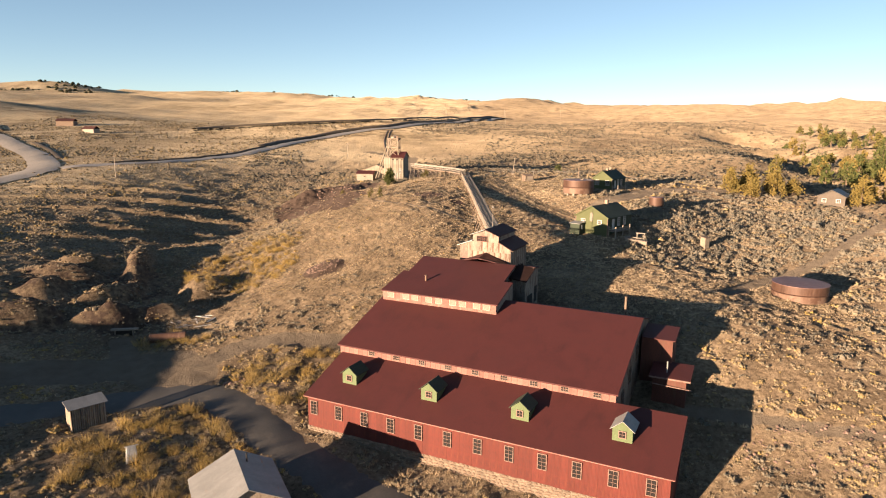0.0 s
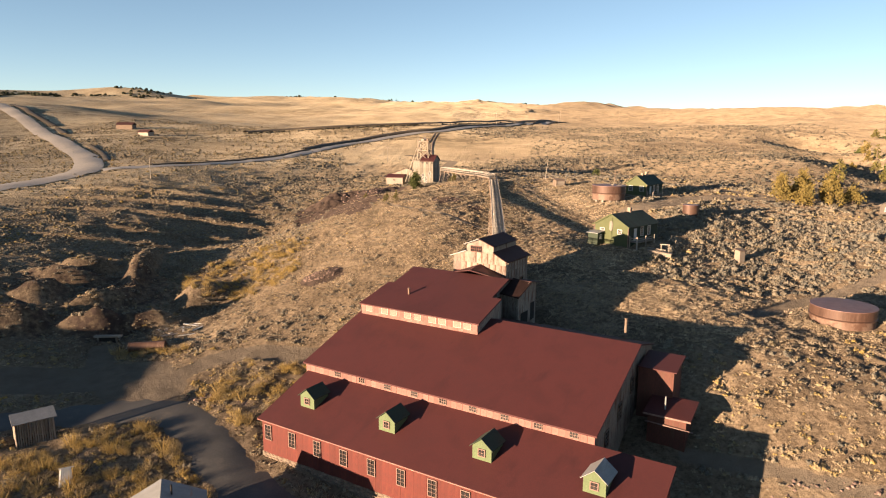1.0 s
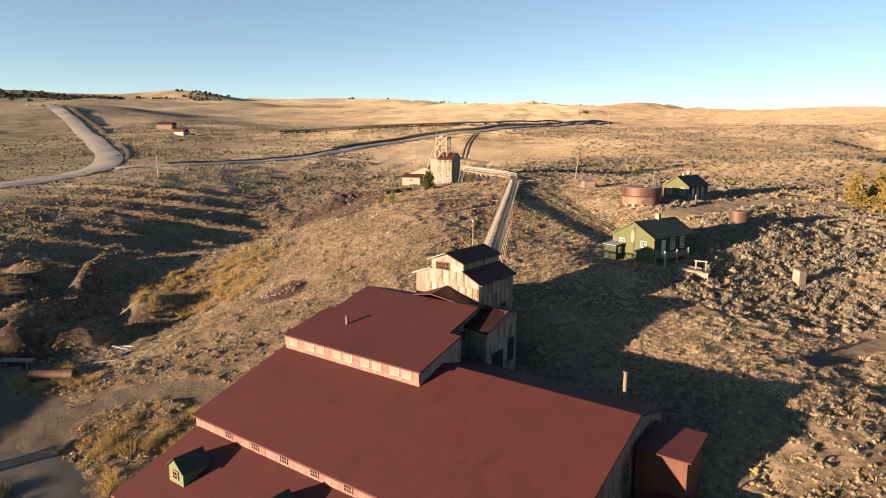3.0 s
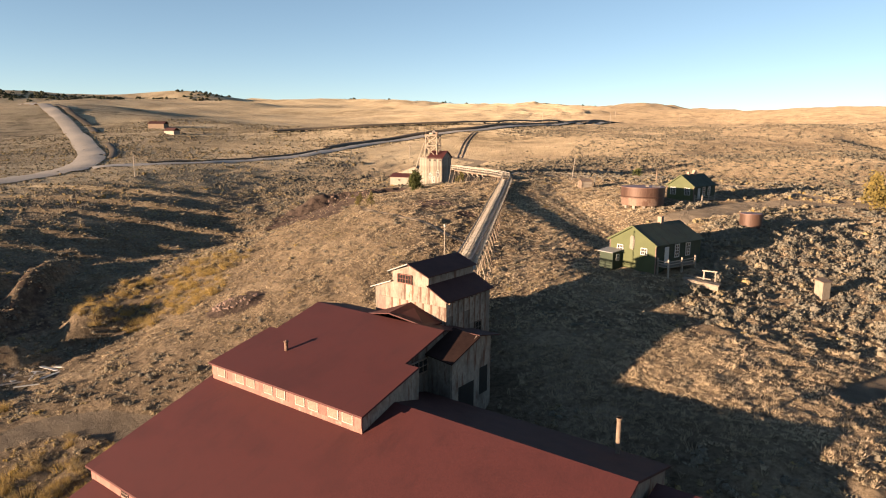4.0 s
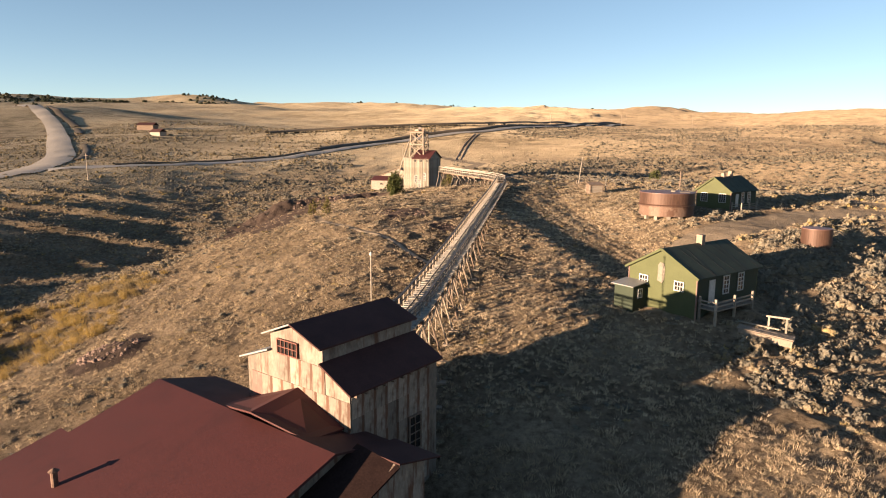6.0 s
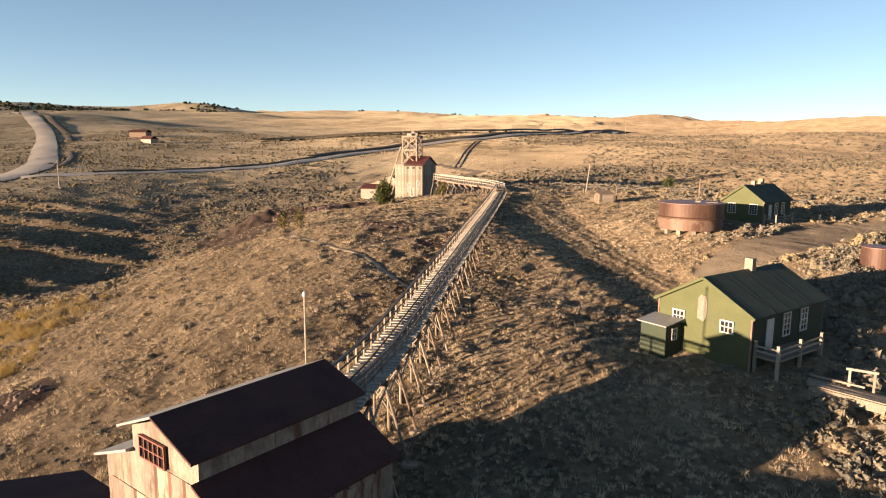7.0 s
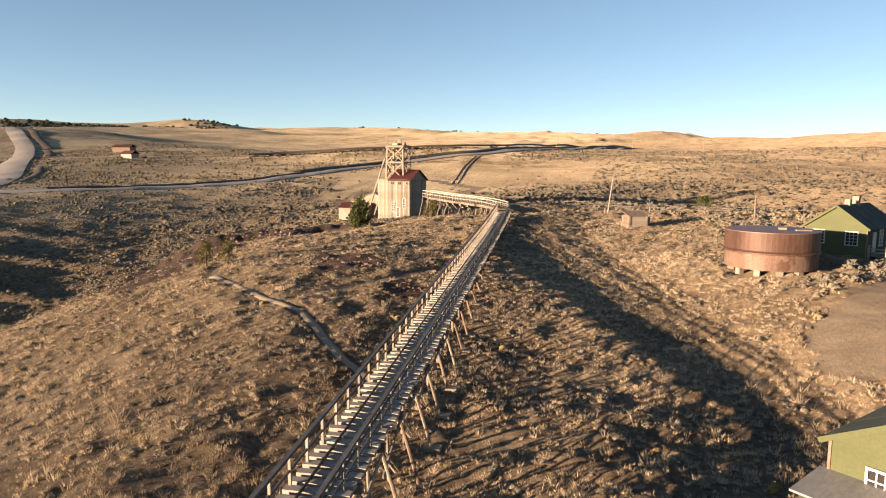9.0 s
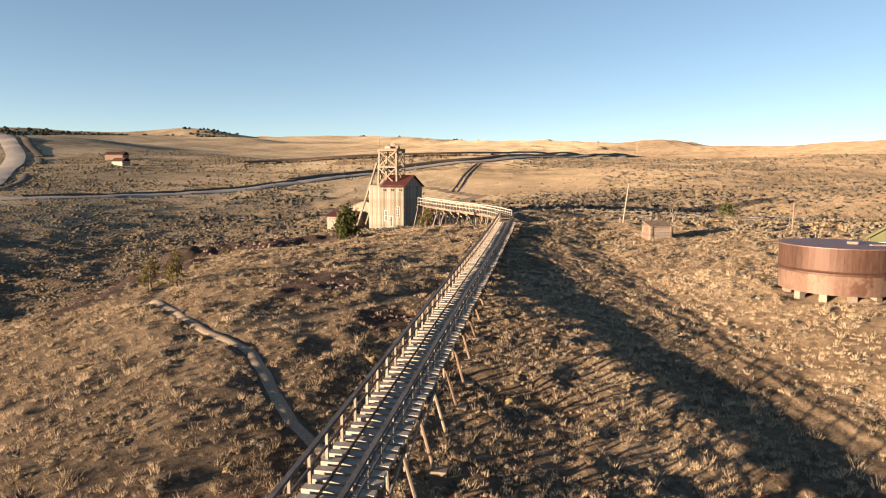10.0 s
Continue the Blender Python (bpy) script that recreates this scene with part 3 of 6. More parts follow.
def way_mask(x, y):
    """How bare the ground is: 1 on a way, 0 off it."""
    best = np.zeros_like(x)
    for pts, w, soft in ROADS:
        for a, b in zip(pts, pts[1:]):
            dx, dy = b[0] - a[0], b[1] - a[1]
            k = np.clip(((x - a[0]) * dx + (y - a[1]) * dy) / (dx * dx + dy * dy), 0, 1)
            d = np.hypot(x - a[0] - k * dx, y - a[1] - k * dy)
            best = np.maximum(best, np.clip(1.0 - (d - w / 2) / soft, 0, 1))
    return best


# bare dark spoil: centre, radius, strength
SPOIL = [(-36, 192, 13, 1.0), (-29, 170, 8, 0.95), (-42, 203, 9, 1.0), (-45, 193, 7, 1.0), (-45, 184, 5, 0.9), (-29, 210, 6, 1.0), (-31, 206, 8, 0.9), (-39, 179, 8, 0.9), (-25, 160, 4, 0.8), (-72, 116, 11, 0.5), (-60, 120, 10, 0.5), (-54, 105, 9, 0.55), (-66, 100, 8, 0.5), (-4, 161, 4, 0.75), (3.5, 155.5, 2.2, 0.75), (-21.7, 119, 4, 0.9)]


def spoil_mask(x, y):
    best = np.zeros_like(x)
    for cx, cy, r, k in SPOIL:
        best = np.maximum(best, k * np.clip(1.6 - np.hypot(x - cx, y - cy) / r, 0, 1))
    return best


def spread(lo, hi, step, end_lo, end_hi, grow):
    c = list(np.arange(lo, hi + step / 2, step))
    s = step
    while c[-1] < end_hi:
        s *= grow
        c.append(c[-1] + s)
    s = step
    while c[0] > end_lo:
        s *= grow
        c.insert(0, c[0] - s)
    return np.array(c)


def quick_mesh(name, co, tris, material, tint=None):
    """A mesh from arrays of corners and triangles."""
    me = bpy.data.meshes.new(name)
    nv, nf = len(co), len(tris)
    k = tris.shape[1]
    me.vertices.add(nv)
    me.vertices.foreach_set("co", np.ascontiguousarray(co, np.float32).ravel())
    me.loops.add(nf * k)
    me.loops.foreach_set("vertex_index", np.ascontiguousarray(tris, np.int32).ravel())
    me.polygons.add(nf)
    me.polygons.foreach_set("loop_start", np.arange(0, nf * k, k, dtype=np.int32))
    me.polygons.foreach_set("loop_total", np.full(nf, k, np.int32))
    if tint is not None:
        at = me.attributes.new("tint", "FLOAT", "POINT")
        at.data.foreach_set("value", np.ascontiguousarray(tint, np.float32))
    me.update(calc_edges=True)
    me.validate()
    me.materials.append(material)
    return me


def build_ground():
    xs = spread(-48, 62, 0.5, -4300, 4300, 1.045)
    ys = spread(84, 214, 0.5, -900, 4600, 1.038)
    gx, gy = np.meshgrid(xs, ys)
    x, y = gx.ravel(), gy.ravel()
    z = tufted_height(x, y)
    nx, ny = len(xs), len(ys)
    i = (np.arange(ny - 1)[:, None] * nx + np.arange(nx - 1)[None]).ravel()
    me = quick_mesh("ground", np.stack([x, y, z], 1), np.stack([i, i + 1, i + nx + 1, i + nx], 1), M_GROUND)
    me.polygons.foreach_set("use_smooth", np.ones(len(me.polygons), bool))
    reach = np.hypot(x * 0.8, y - 100)
    cover = np.zeros((len(x), 4), np.float32)
    cover[:, 0] = way_mask(x, y)
    cover[:, 1] = np.clip((reach - 110) / 160 + 0.35 * waves(x, y, 21, 90, 3) + 0.7 * np.clip((-70 - x) / 60, 0, 1), 0, 1)
    cover[:, 1] *= 1 - 0.7 * np.clip((x + 60) / 140, 0, 1)
    cover[:, 2] = np.clip(0.35 + 0.8 * waves(x, y, 31, 420, 3) + 1.1 * np.clip((x - 20) / 160, 0, 1) - 0.2 * (x < -70) - np.clip((reach - 700) / 900, -0.4, 0.5), 0, 1)
    cover[:, 3] = spoil_mask(x, y)
    at = me.color_attributes.new("cover", "FLOAT_COLOR", "POINT")
    at.data.foreach_set("color", cover.ravel())
    ob = new("ground", me)
    tagged(ob, "rolling high desert ground of dry golden grass and bare soil", "ground", kind="structure")


build_ground()


def ribbon(name, points, width, material, label, lift=0.12, step=2.0, category="road", crown=0.0):
    """A road sheet laid along a smoothed chain of (x, y), draped on the ground."""
    pts = [Vector((p[0], p[1], 0)) for p in points]
    line = []
    for i in range(len(pts) - 1):
        p0, p1, p2, p3 = pts[max(0, i - 1)], pts[i], pts[i + 1], pts[min(len(pts) - 1, i + 2)]
        n = max(2, int((p2 - p1).length / step))
        for j in range(n):
            t = j / n
            line.append(0.5 * ((2 * p1) + (p2 - p0) * t + (2 * p0 - 5 * p1 + 4 * p2 - p3) * t * t + (3 * p1 - p0 - 3 * p2 + p3) * t ** 3))
    line.append(pts[-1])
    rows, cols = [], 5
    for i, p in enumerate(line):
        d = (line[min(i + 1, len(line) - 1)] - line[max(i - 1, 0)]).normalized()
        s = Vector((d.y, -d.x, 0))
        wob = 1 + 0.015 * math.sin(i * 0.9) + 0.012 * math.sin(i * 2.3)
        for c in range(cols):
            k = (c / (cols - 1) - 0.5) * width * wob
            q = p + s * k
            rise = lift * (1 + max(0.0, (q.length - 350) / 350))
            rows.append((q.x, q.y, ground_z(q.x, q.y) + rise - (min(0.25, 0.15 * width, 1.2 * lift) if c in (0, cols - 1) else -crown)))
    faces = np.array([(i * cols + c, i * cols + c + 1, (i + 1) * cols + c + 1, (i + 1) * cols + c) for i in range(len(line) - 1) for c in range(cols - 1)])
    ob = new(name, quick_mesh(name, np.array(rows), faces, material))
    return tagged(ob, label, category, kind="structure")


ribbon("road", TARMAC, 6.0, M_TARMAC, "dark worn yard road past the red mill")
ribbon("road", [(-170, 90), (-160, 150), (-154, 205), (-153, 225), (-156, 243), (-168, 264), (-197, 303), (-238, 347), (-300, 413), (-365, 480), (-397, 508), (-440, 545), (-500, 598), (-580, 660)], 11.5, M_GRAVEL, "wide pale gravel road winding over the hills", 0.6, 4)
NARROW = [(-152, 249), (-137, 265), (-125, 285), (-116, 308), (-108, 330), (-103, 374), (-97, 419), (-83, 455), (-66, 479), (-47, 497), (-24, 548), (8, 632), (26, 740), (48, 830), (80, 900)]
ribbon("road", [(-6, 252), (1, 244.5), (9.5, 228), (17, 220.3), (24, 216.8), (31, 213.4), (37, 211.5), (44, 207.5), (54, 203)], 4.2, M_TARMAC, "dark dirt road along the fallen fence", 0.1, 2)
ribbon("road", NARROW, 7.5, M_PALEROAD, "narrow grey road across the grassland", 0.5, 4)


def beside(points, gap):
    """The chain of points moved to its left side."""
    out = []
    for i, p in enumerate(points):
        d = Vector(points[min(i + 1, len(points) - 1)]) - Vector(points[max(i - 1, 0)])
        d.normalize()
        out.append((p[0] - d.y * gap, p[1] + d.x * gap))
    return out


# Dark ribbons painted where the roadside banks lie in shade.
ribbon("bank_shade_strip", beside(NARROW[5:], 8.0), 6, M_BANKSHADE, "dark strip for the cut bank's shade beside the narrow road", 0.6, 5, "bank", 0.6)
ribbon("bank_shade_strip", beside(NARROW[1:6], 6.0), 2.6, M_BANKSHADE, "thin dark strip for the bank's shade beside the narrow road", 0.5, 4, "bank", 0.3)
ribbon("bank_shade_strip", [(-470, 588), (-430, 553), (-400, 526), (-375, 506), (-352, 488)], 6, M_BANKSHADE, "dark strip for the cut bank's shade beside the gravel road", 0.5, 5, "bank", 0.1)
ribbon("bank_shade_strip", [(-340, 474), (-322, 456), (-310, 442)], 5, M_BANKSHADE, "dark strip for the cut bank's shade beside the gravel road", 0.5, 5, "bank", 0.1)
ribbon("bank_shade_strip", [(-177, 290), (-192, 311), (-214, 338), (-232, 357)], 3.5, M_BANKSHADE, "dark strip for the bank's shade at the gravel road bend", 0.4, 4, "bank", 0.1)
ribbon("footpath", [(6.8, 138.7), (4.8, 140.2), (3.4, 141.4), (1.8, 143.1), (0.4, 144.8), (-0.8, 146.1), (-2.3, 147.7), (-4.1, 148.6), (-8, 150.9), (-11.4, 153.6), (-15.3, 156.4)], 0.66, M_TRAIL, "narrow pale footpath trodden across the hilltop", 0.06, 0.5, "path")
# Far bank ribbon, coloured dark in place of its shadow line.
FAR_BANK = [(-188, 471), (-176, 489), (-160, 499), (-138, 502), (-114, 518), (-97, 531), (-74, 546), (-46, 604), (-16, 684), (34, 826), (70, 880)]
ribbon("bank_shade_strip", FAR_BANK, 7, M_BANKSHADE, "low bank darkened for its shade along a distant road", 0.9, 6, "bank", 0.9)
for gap in (-1.1, 1.1):
    ribbon("rut", beside([(-34, 352), (-37, 372), (-41, 400), (-45, 432), (-47, 460), (-48, 484)], gap), 0.8, M_SPOIL, "dark worn wheel rut climbing the grass slope", 0.16, 4, "wheel rut")

# ---- red mill ----
mill = thing("mill", -14.7, 73.4, 0, -24.9, "long terraced red ore mill stepping up the hillside", "mill building")
FRONT = -0.8


def window_mesh(w, h, cols, rows, bar=0.04, border=0.12, depth=0.1):
    """Casing and glazing bars of one window in its own x-z plane, looking to -y."""
    def stops(size, n):
        c = [-size / 2 - border, -size / 2]
        for k in range(1, n):
            m = -size / 2 + size * k / n
            c += [m - bar / 2, m + bar / 2]
        return c + [size / 2, size / 2 + border]

    g = Geo().lattice(stops(w, cols), stops(h, rows), lambda i, j: i % 2 == 0 or j % 2 == 0, -depth, 0)
    return g.mesh("window")


def pane_mesh(w, h):
    return Geo().box(-w / 2, w / 2, -0.03, 0.0, -h / 2, h / 2).mesh("pane")


def put_window(frame_me, pane_me, frame_mat, parent, at, turn=0.0, label="", pane_mat=M_GLASS):
    ob = part("window", frame_me, frame_mat, parent, label, at, turn)
    part("pane", pane_me, pane_mat, ob)
    return ob


# front range
g = Geo().wall_y([(0.9, 1.55), (43.0, 1.55), (43.0, 5.35), (0.9, 5.35)], FRONT + 0.06, FRONT + 0.2)
part("front_wall", g, M_REDWALL, mill)
ribs = [(k * 0.0625, -0.012 * (k % 2)) for k in range(13)] + [(0.75, 0.05), (0, 0.05)]
sheet = Geo().hexa([(x, y, 0) for x, y in ribs], [(x, y, 3.8) for x, y in ribs])
sheet_me = sheet.mesh("wall_sheet")
for i in range(56):
    part("wall_sheet", sheet_me, M_REDWALL, mill, at=(0.9 + i * 0.7518, FRONT + random.uniform(-0.012, 0.012), 1.55 + random.uniform(-0.05, 0.02)))
for x0, x1, side in ((0.9, 1.1, "left"), (42.8, 43.0, "right")):
    g = Geo().wall_x([(FRONT + 0.2, -1.5), (7.0, 1.0), (7.0, 8.2), (FRONT + 0.2, 5.3)], x0, x1)
    part("end_wall", g, M_REDWALL, mill)
part("front_roof", Geo().slab((0.55, -1.2, 5.5), (43.4, -1.2, 5.5), (43.4, 7.0, 8.43), (0.55, 7.0, 8.43), 0.14), M_ROOF, mill, "dull red sheeted roof")
part("eave_board", Geo().box(0.6, 43.35, -1.24, -1.19, 5.38, 5.47), M_FADEWALL, mill)
fw, fp = window_mesh(0.85, 1.62, 2, 4, 0.03, 0.08), pane_mesh(0.85, 1.62)
for i in range(12):
    put_window(fw, fp, M_PINKTRIM, mill, (1.86 + 3.585 * i, FRONT - 0.03, 4.03))
# stone footing
part("footing_core", Geo().wall_y([(0.7, -2.5), (43.2, -2.5), (43.2, 1.52), (0.7, 1.52)], FRONT + 0.05, FRONT + 0.7), M_MORTAR, mill, "pale lime mortar of the stone footing")


def stone_mesh(seed):
    r = random.Random(seed)
    bm = bmesh.new()
    bmesh.ops.create_icosphere(bm, subdivisions=1, radius=0.5)
    for v in bm.verts:
        v.co = Vector((v.co.x * r.uniform(0.85, 1.15), v.co.y * r.uniform(0.7, 1.0), v.co.z * r.uniform(0.85, 1.15)))
    me = bpy.data.meshes.new("stone")
    bm.to_mesh(me)
    bm.free()
    return me


stone_set = [stone_mesh(i) for i in range(6)]
rs = random.Random(4)
for row in range(7):
    x = 0.8 + rs.uniform(0, 0.3)
    while x < 43:
        w = rs.uniform(0.4, 0.95)
        st = part("stone", rs.choice(stone_set), M_STONE, mill, at=(x + w / 2, FRONT + 0.06, 1.36 - row * 0.34))
        st.scale = (w * 1.02, 0.3, 0.36)
        x += w

# dormers
dw, dp = window_mesh(0.6, 0.6, 2, 2, 0.03, 0.09, 0.08), pane_mesh(0.6, 0.6)
for i, s in enumerate((5.15, 16.05, 27.05, 37.85)):
    face = [(-1.0, 6.3), (1.0, 6.3), (1.0, 7.95), (0, 8.75), (-1.0, 7.95)]
    dm = part("dormer", Geo().hexa([(x, 0, z) for x, z in face], [(x, 2.3, z + (0.7 if z < 7 else 0)) for x, z in face]), M_LGREEN, mill, "light green boarded roof ventilator house", (s, 1.95, 0))
    for k in (-1, 1):
        part("dormer_roof", Geo().slab((0, -0.2, 8.88), (k * 1.22, -0.2, 7.9), (k * 1.22, 2.5, 7.9), (0, 2.5, 8.88), 0.07), M_TIN if i == 3 else M_GREENDKSHADE, dm, "bare grey shingles" if i == 3 else "dark green roofing")
    w = part("dormer_window", dw, M_PINKTRIM, dm, at=(0, -0.02, 7.4))
    part("pane", dp, M_GLASS, w)

# middle range
part("middle_roof", Geo().slab((0.0, 6.75, 9.45), (36.35, 6.75, 9.45), (36.35, 20.95, 14.25), (0.0, 20.95, 14.25), 0.16), M_ROOF, mill, "broad dull red roof")
# The back slope's shade is put into its dark sheet colour.
part("middle_back_roof", Geo().slab((0.0, 20.95, 14.25), (36.35, 20.95, 14.25), (36.35, 27.0, 12.65), (0.0, 27.0, 12.65), 0.16), M_DARKROOF, mill, "sheet back slope, darkened for its shade")
part("middle_wall", Geo().box(0.3, 36.1, 7.05, 7.2, 7.5, 9.36), M_FADEWALL, mill)
part("middle_end_wall", Geo().wall_x([(7.2, 0), (26.7, 4), (26.7, 12.55), (20.95, 14.05), (7.2, 9.35)], 35.9, 36.1), M_SHEET, mill, "rusty sheet iron end wall")
part("middle_end_wall", Geo().wall_x([(7.2, 0), (26.7, 4), (26.7, 12.55), (20.95, 14.05), (7.2, 9.35)], 0.3, 0.5), M_SHEET, mill)
part("middle_back_wall", Geo().box(0.5, 35.9, 26.5, 26.7, 6, 12.55), M_SHEET, mill)
panel = Geo().box(0.01, 0.69, -0.03, 0.02, 0, 0.98).mesh("wall_sheet")
for i in range(51):
    part("wall_sheet", panel, M_FADEWALL, mill, at=(0.3 + i * 0.702, 7.04 + random.uniform(-0.01, 0.01), 8.42))
cw, cp = window_mesh(0.8, 0.5, 3, 2, 0.04, 0.07, 0.07), pane_mesh(0.8, 0.5)
for i in range(9):
    put_window(cw, cp, M_PINKTRIM, mill, (5.2 + 3.61 * i, 7.0, 8.93))
for y, z, w, h in ((10.5, 7.6, 1.0, 1.6), (14.5, 8.9, 1.0, 1.6), (18.8, 10.4, 1.0, 1.6), (22.5, 10.6, 1.0, 1.6)):
    put_window(window_mesh(w, h, 2, 4), pane_mesh(w, h), M_WOODDK, mill, (36.12, y, z), math.pi / 2)

# upper range
UP_RISE = (17.4 - 14.5) / (29.3 - 17.2)
zs = 14.5 + UP_RISE * 6.6
part("upper_roof", Geo().slab((0.3, 17.2, 14.5), (18.25, 17.2, 14.5), (17.95, 23.8, zs), (0.3, 23.8, zs), 0.15).slab((1.2, 23.8, zs), (16.6, 23.8, zs), (16.3, 29.3, 17.4), (0.8, 29.3, 17.4), 0.15), M_ROOF, mill, "dull red sheeted roof")
# Dark sheet again carries the shade of a slope facing away.
part("upper_back_roof", Geo().slab((0.8, 29.3, 17.4), (16.3, 29.3, 17.4), (16.38, 33.2, 16.55), (0.8, 33.2, 16.4), 0.12), M_DARKROOF, mill, "sheet back slope, darkened for its shade")
part("upper_wall", Geo().box(0.5, 18.0, 17.45, 17.6, 12.5, 14.5), M_FADEWALL, mill)
for i in range(25):
    part("wall_sheet", panel, M_FADEWALL, mill, at=(0.5 + i * 0.7, 17.44 + random.uniform(-0.01, 0.01), 13.45))
uw, up = window_mesh(0.92, 0.74, 1, 1, 0.04, 0.06, 0.05), pane_mesh(0.92, 0.74)
for s in (1.85, 4.34, 5.76, 7.97, 9.47, 11.67, 13.1, 15.23, 16.67):
    put_window(uw, up, M_PALE, mill, (s, 17.4, 13.96), 0.0, "pale frame round a dusty blank pane", M_DUSTY)
part("upper_end_wall", Geo().wall_x([(17.6, 12), (32.8, 10), (32.8, 16.3), (29.3, 17.2), (23.8, zs - 0.15), (17.6, 14.5)], 15.9, 16.1), M_SHEET, mill, "patched rusty sheet iron")
part("upper_end_wall", Geo().wall_x([(17.6, 8), (32.8, 10), (32.8, 16.2), (29.3, 17.2), (17.6, 14.5)], 1.0, 1.2), M_SHEET, mill)
part("upper_side_wall", Geo().wall_x([(17.6, 12.5), (23.8, 13), (23.8, zs - 0.15), (17.6, 14.5)], 17.8, 17.95), M_SHEET, mill)
put_window(window_mesh(2.2, 1.0, 4, 2), pane_mesh(2.2, 1.0), M_WOODDK, mill, (16.13, 26.0, 15.0), math.pi / 2)
# cross gable between the ridge and the tower
for k in (-1, 1):
    part("cross_gable_roof", Geo().slab((10.4, 28.9, 18.0), (10.4 + k * 3.6, 29.6, 17.25), (10.4 + k * 3.6, 32.1, 17.0), (10.4, 32.1, 18.35), 0.1), M_ROOF, mill)
# annex; near-black panels stand in for its unlit doorways
part("annex_wall", Geo().wall_x([(27.3, 9), (33.0, 9), (33.0, 16.5), (30.9, 16.95), (27.3, 15.65)], 18.4, 18.6), M_SHEET, mill, "patched rusty sheet iron")
part("annex_wall", Geo().wall_y([(16.1, 9), (18.4, 9), (18.4, 15.6), (16.1, 15.6)], 27.3, 27.45), M_SHEET, mill)
part("annex_wall", Geo().wall_y([(14.5, 9), (18.4, 9), (18.4, 16.5), (14.5, 16.5)], 32.85, 33.0), M_SHEET, mill)
# Shade put into the near-black colour and a tilt away from the sun.
part("annex_roof", Geo().slab((16.12, 26.9, 15.95), (18.85, 26.9, 15.62), (18.85, 30.9, 16.9), (16.12, 30.9, 17.25), 0.1), M_ROOFSHADE, mill, "lean-to roof, near-black in place of its shade")
part("annex_roof", Geo().slab((16.4, 30.9, 17.06), (18.85, 30.9, 17.06), (19.4, 33.3, 16.68), (16.4, 33.3, 16.68), 0.08), M_DARKROOF, mill, "dull dark sheet roof")
part("doorway", Geo().box(18.58, 18.63, 28.2, 30.4, 10.2, 13.2), M_DARK, mill, "near-black panel for the unlit doorway")
part("doorway", Geo().box(18.58, 18.63, 31.3, 32.5, 11.6, 14.0), M_DARK, mill, "near-black panel for the unlit doorway")

# headhouse tower of the mill
T0, T1, D0, D1 = 5.9, 14.4, 32.1, 39.3
part("tower_wall", Geo().wall_y([(T0, 9), (T1, 9), (T1, 18.95), (12.4, 20.05), (12.4, 21.0), (10.2, 21.75), (8.1, 21.0), (8.1, 20.0), (T0, 19.2)], D0, D0 + 0.2), M_SHEET, mill, "pale patched sheet iron")
part("tower_wall", Geo().wall_y([(T0, 9), (T1, 9), (T1, 18.95), (12.4, 20.05), (12.4, 21.0), (10.2, 21.75), (8.1, 21.0), (8.1, 20.0), (T0, 19.2)], D1 - 0.2, D1), M_SHEET, mill)
part("tower_wall", Geo().box(T1 - 0.2, T1, D0 + 0.2, D1 - 0.2, 9, 18.95), M_SHEET, mill)
part("tower_wall", Geo().box(T0, T0 + 0.2, D0 + 0.2, D1 - 0.2, 9, 19.2), M_SHEET, mill)
for a in (8.1, 12.25):
    part("cupola_wall", Geo().box(a, a + 0.15, D0 + 0.2, D1 - 0.2, 20.0, 21.1), M_SHEET, mill)
part("tower_roof", Geo().slab((12.4, D0 - 0.3, 20.22), (T1 + 0.35, D0 - 0.3, 19.0), (T1 + 0.35, D1 + 0.2, 19.0), (12.4, D1 + 0.2, 20.22), 0.1), M_DARKROOF, mill, "dark brown tin roof")
part("tower_roof", Geo().slab((8.1, D0 - 0.3, 20.15), (T0 - 0.45, D0 - 0.3, 19.2), (T0 - 0.45, D1 + 0.2, 19.2), (8.1, D1 + 0.2, 20.15), 0.1), M_TIN, mill)
for k, m in ((1, M_DARKROOF), (-1, M_TIN)):
    part("cupola_roof", Geo().slab((10.2, D0 - 0.4, 22.0), (10.2 + k * 2.45, D0 - 0.4, 21.05), (10.2 + k * 2.45, D1 + 0.3, 21.05), (10.2, D1 + 0.3, 22.0), 0.09), m, mill)
put_window(window_mesh(1.6, 0.75, 5, 2, 0.04, 0.06), pane_mesh(1.6, 0.75), M_SASH, mill, (9.65, D0 - 0.05, 20.45))
put_window(window_mesh(0.9, 2.0, 2, 4), pane_mesh(0.9, 2.0), M_WOODDK, mill, (T1 + 0.03, 37.2, 15.0), math.pi / 2)
for i in range(9):
    part("rafter_end", Geo().box(T1 - 0.1, T1 + 0.3, D0 + 0.2 + i * 0.72, D0 + 0.34 + i * 0.72, 18.72, 18.88), M_WOODDK, mill)
tp = Geo().box(0.0, 0.93, -0.025, 0.02, 0, 1.49).mesh("wall_sheet")
tp_red = tp.copy()
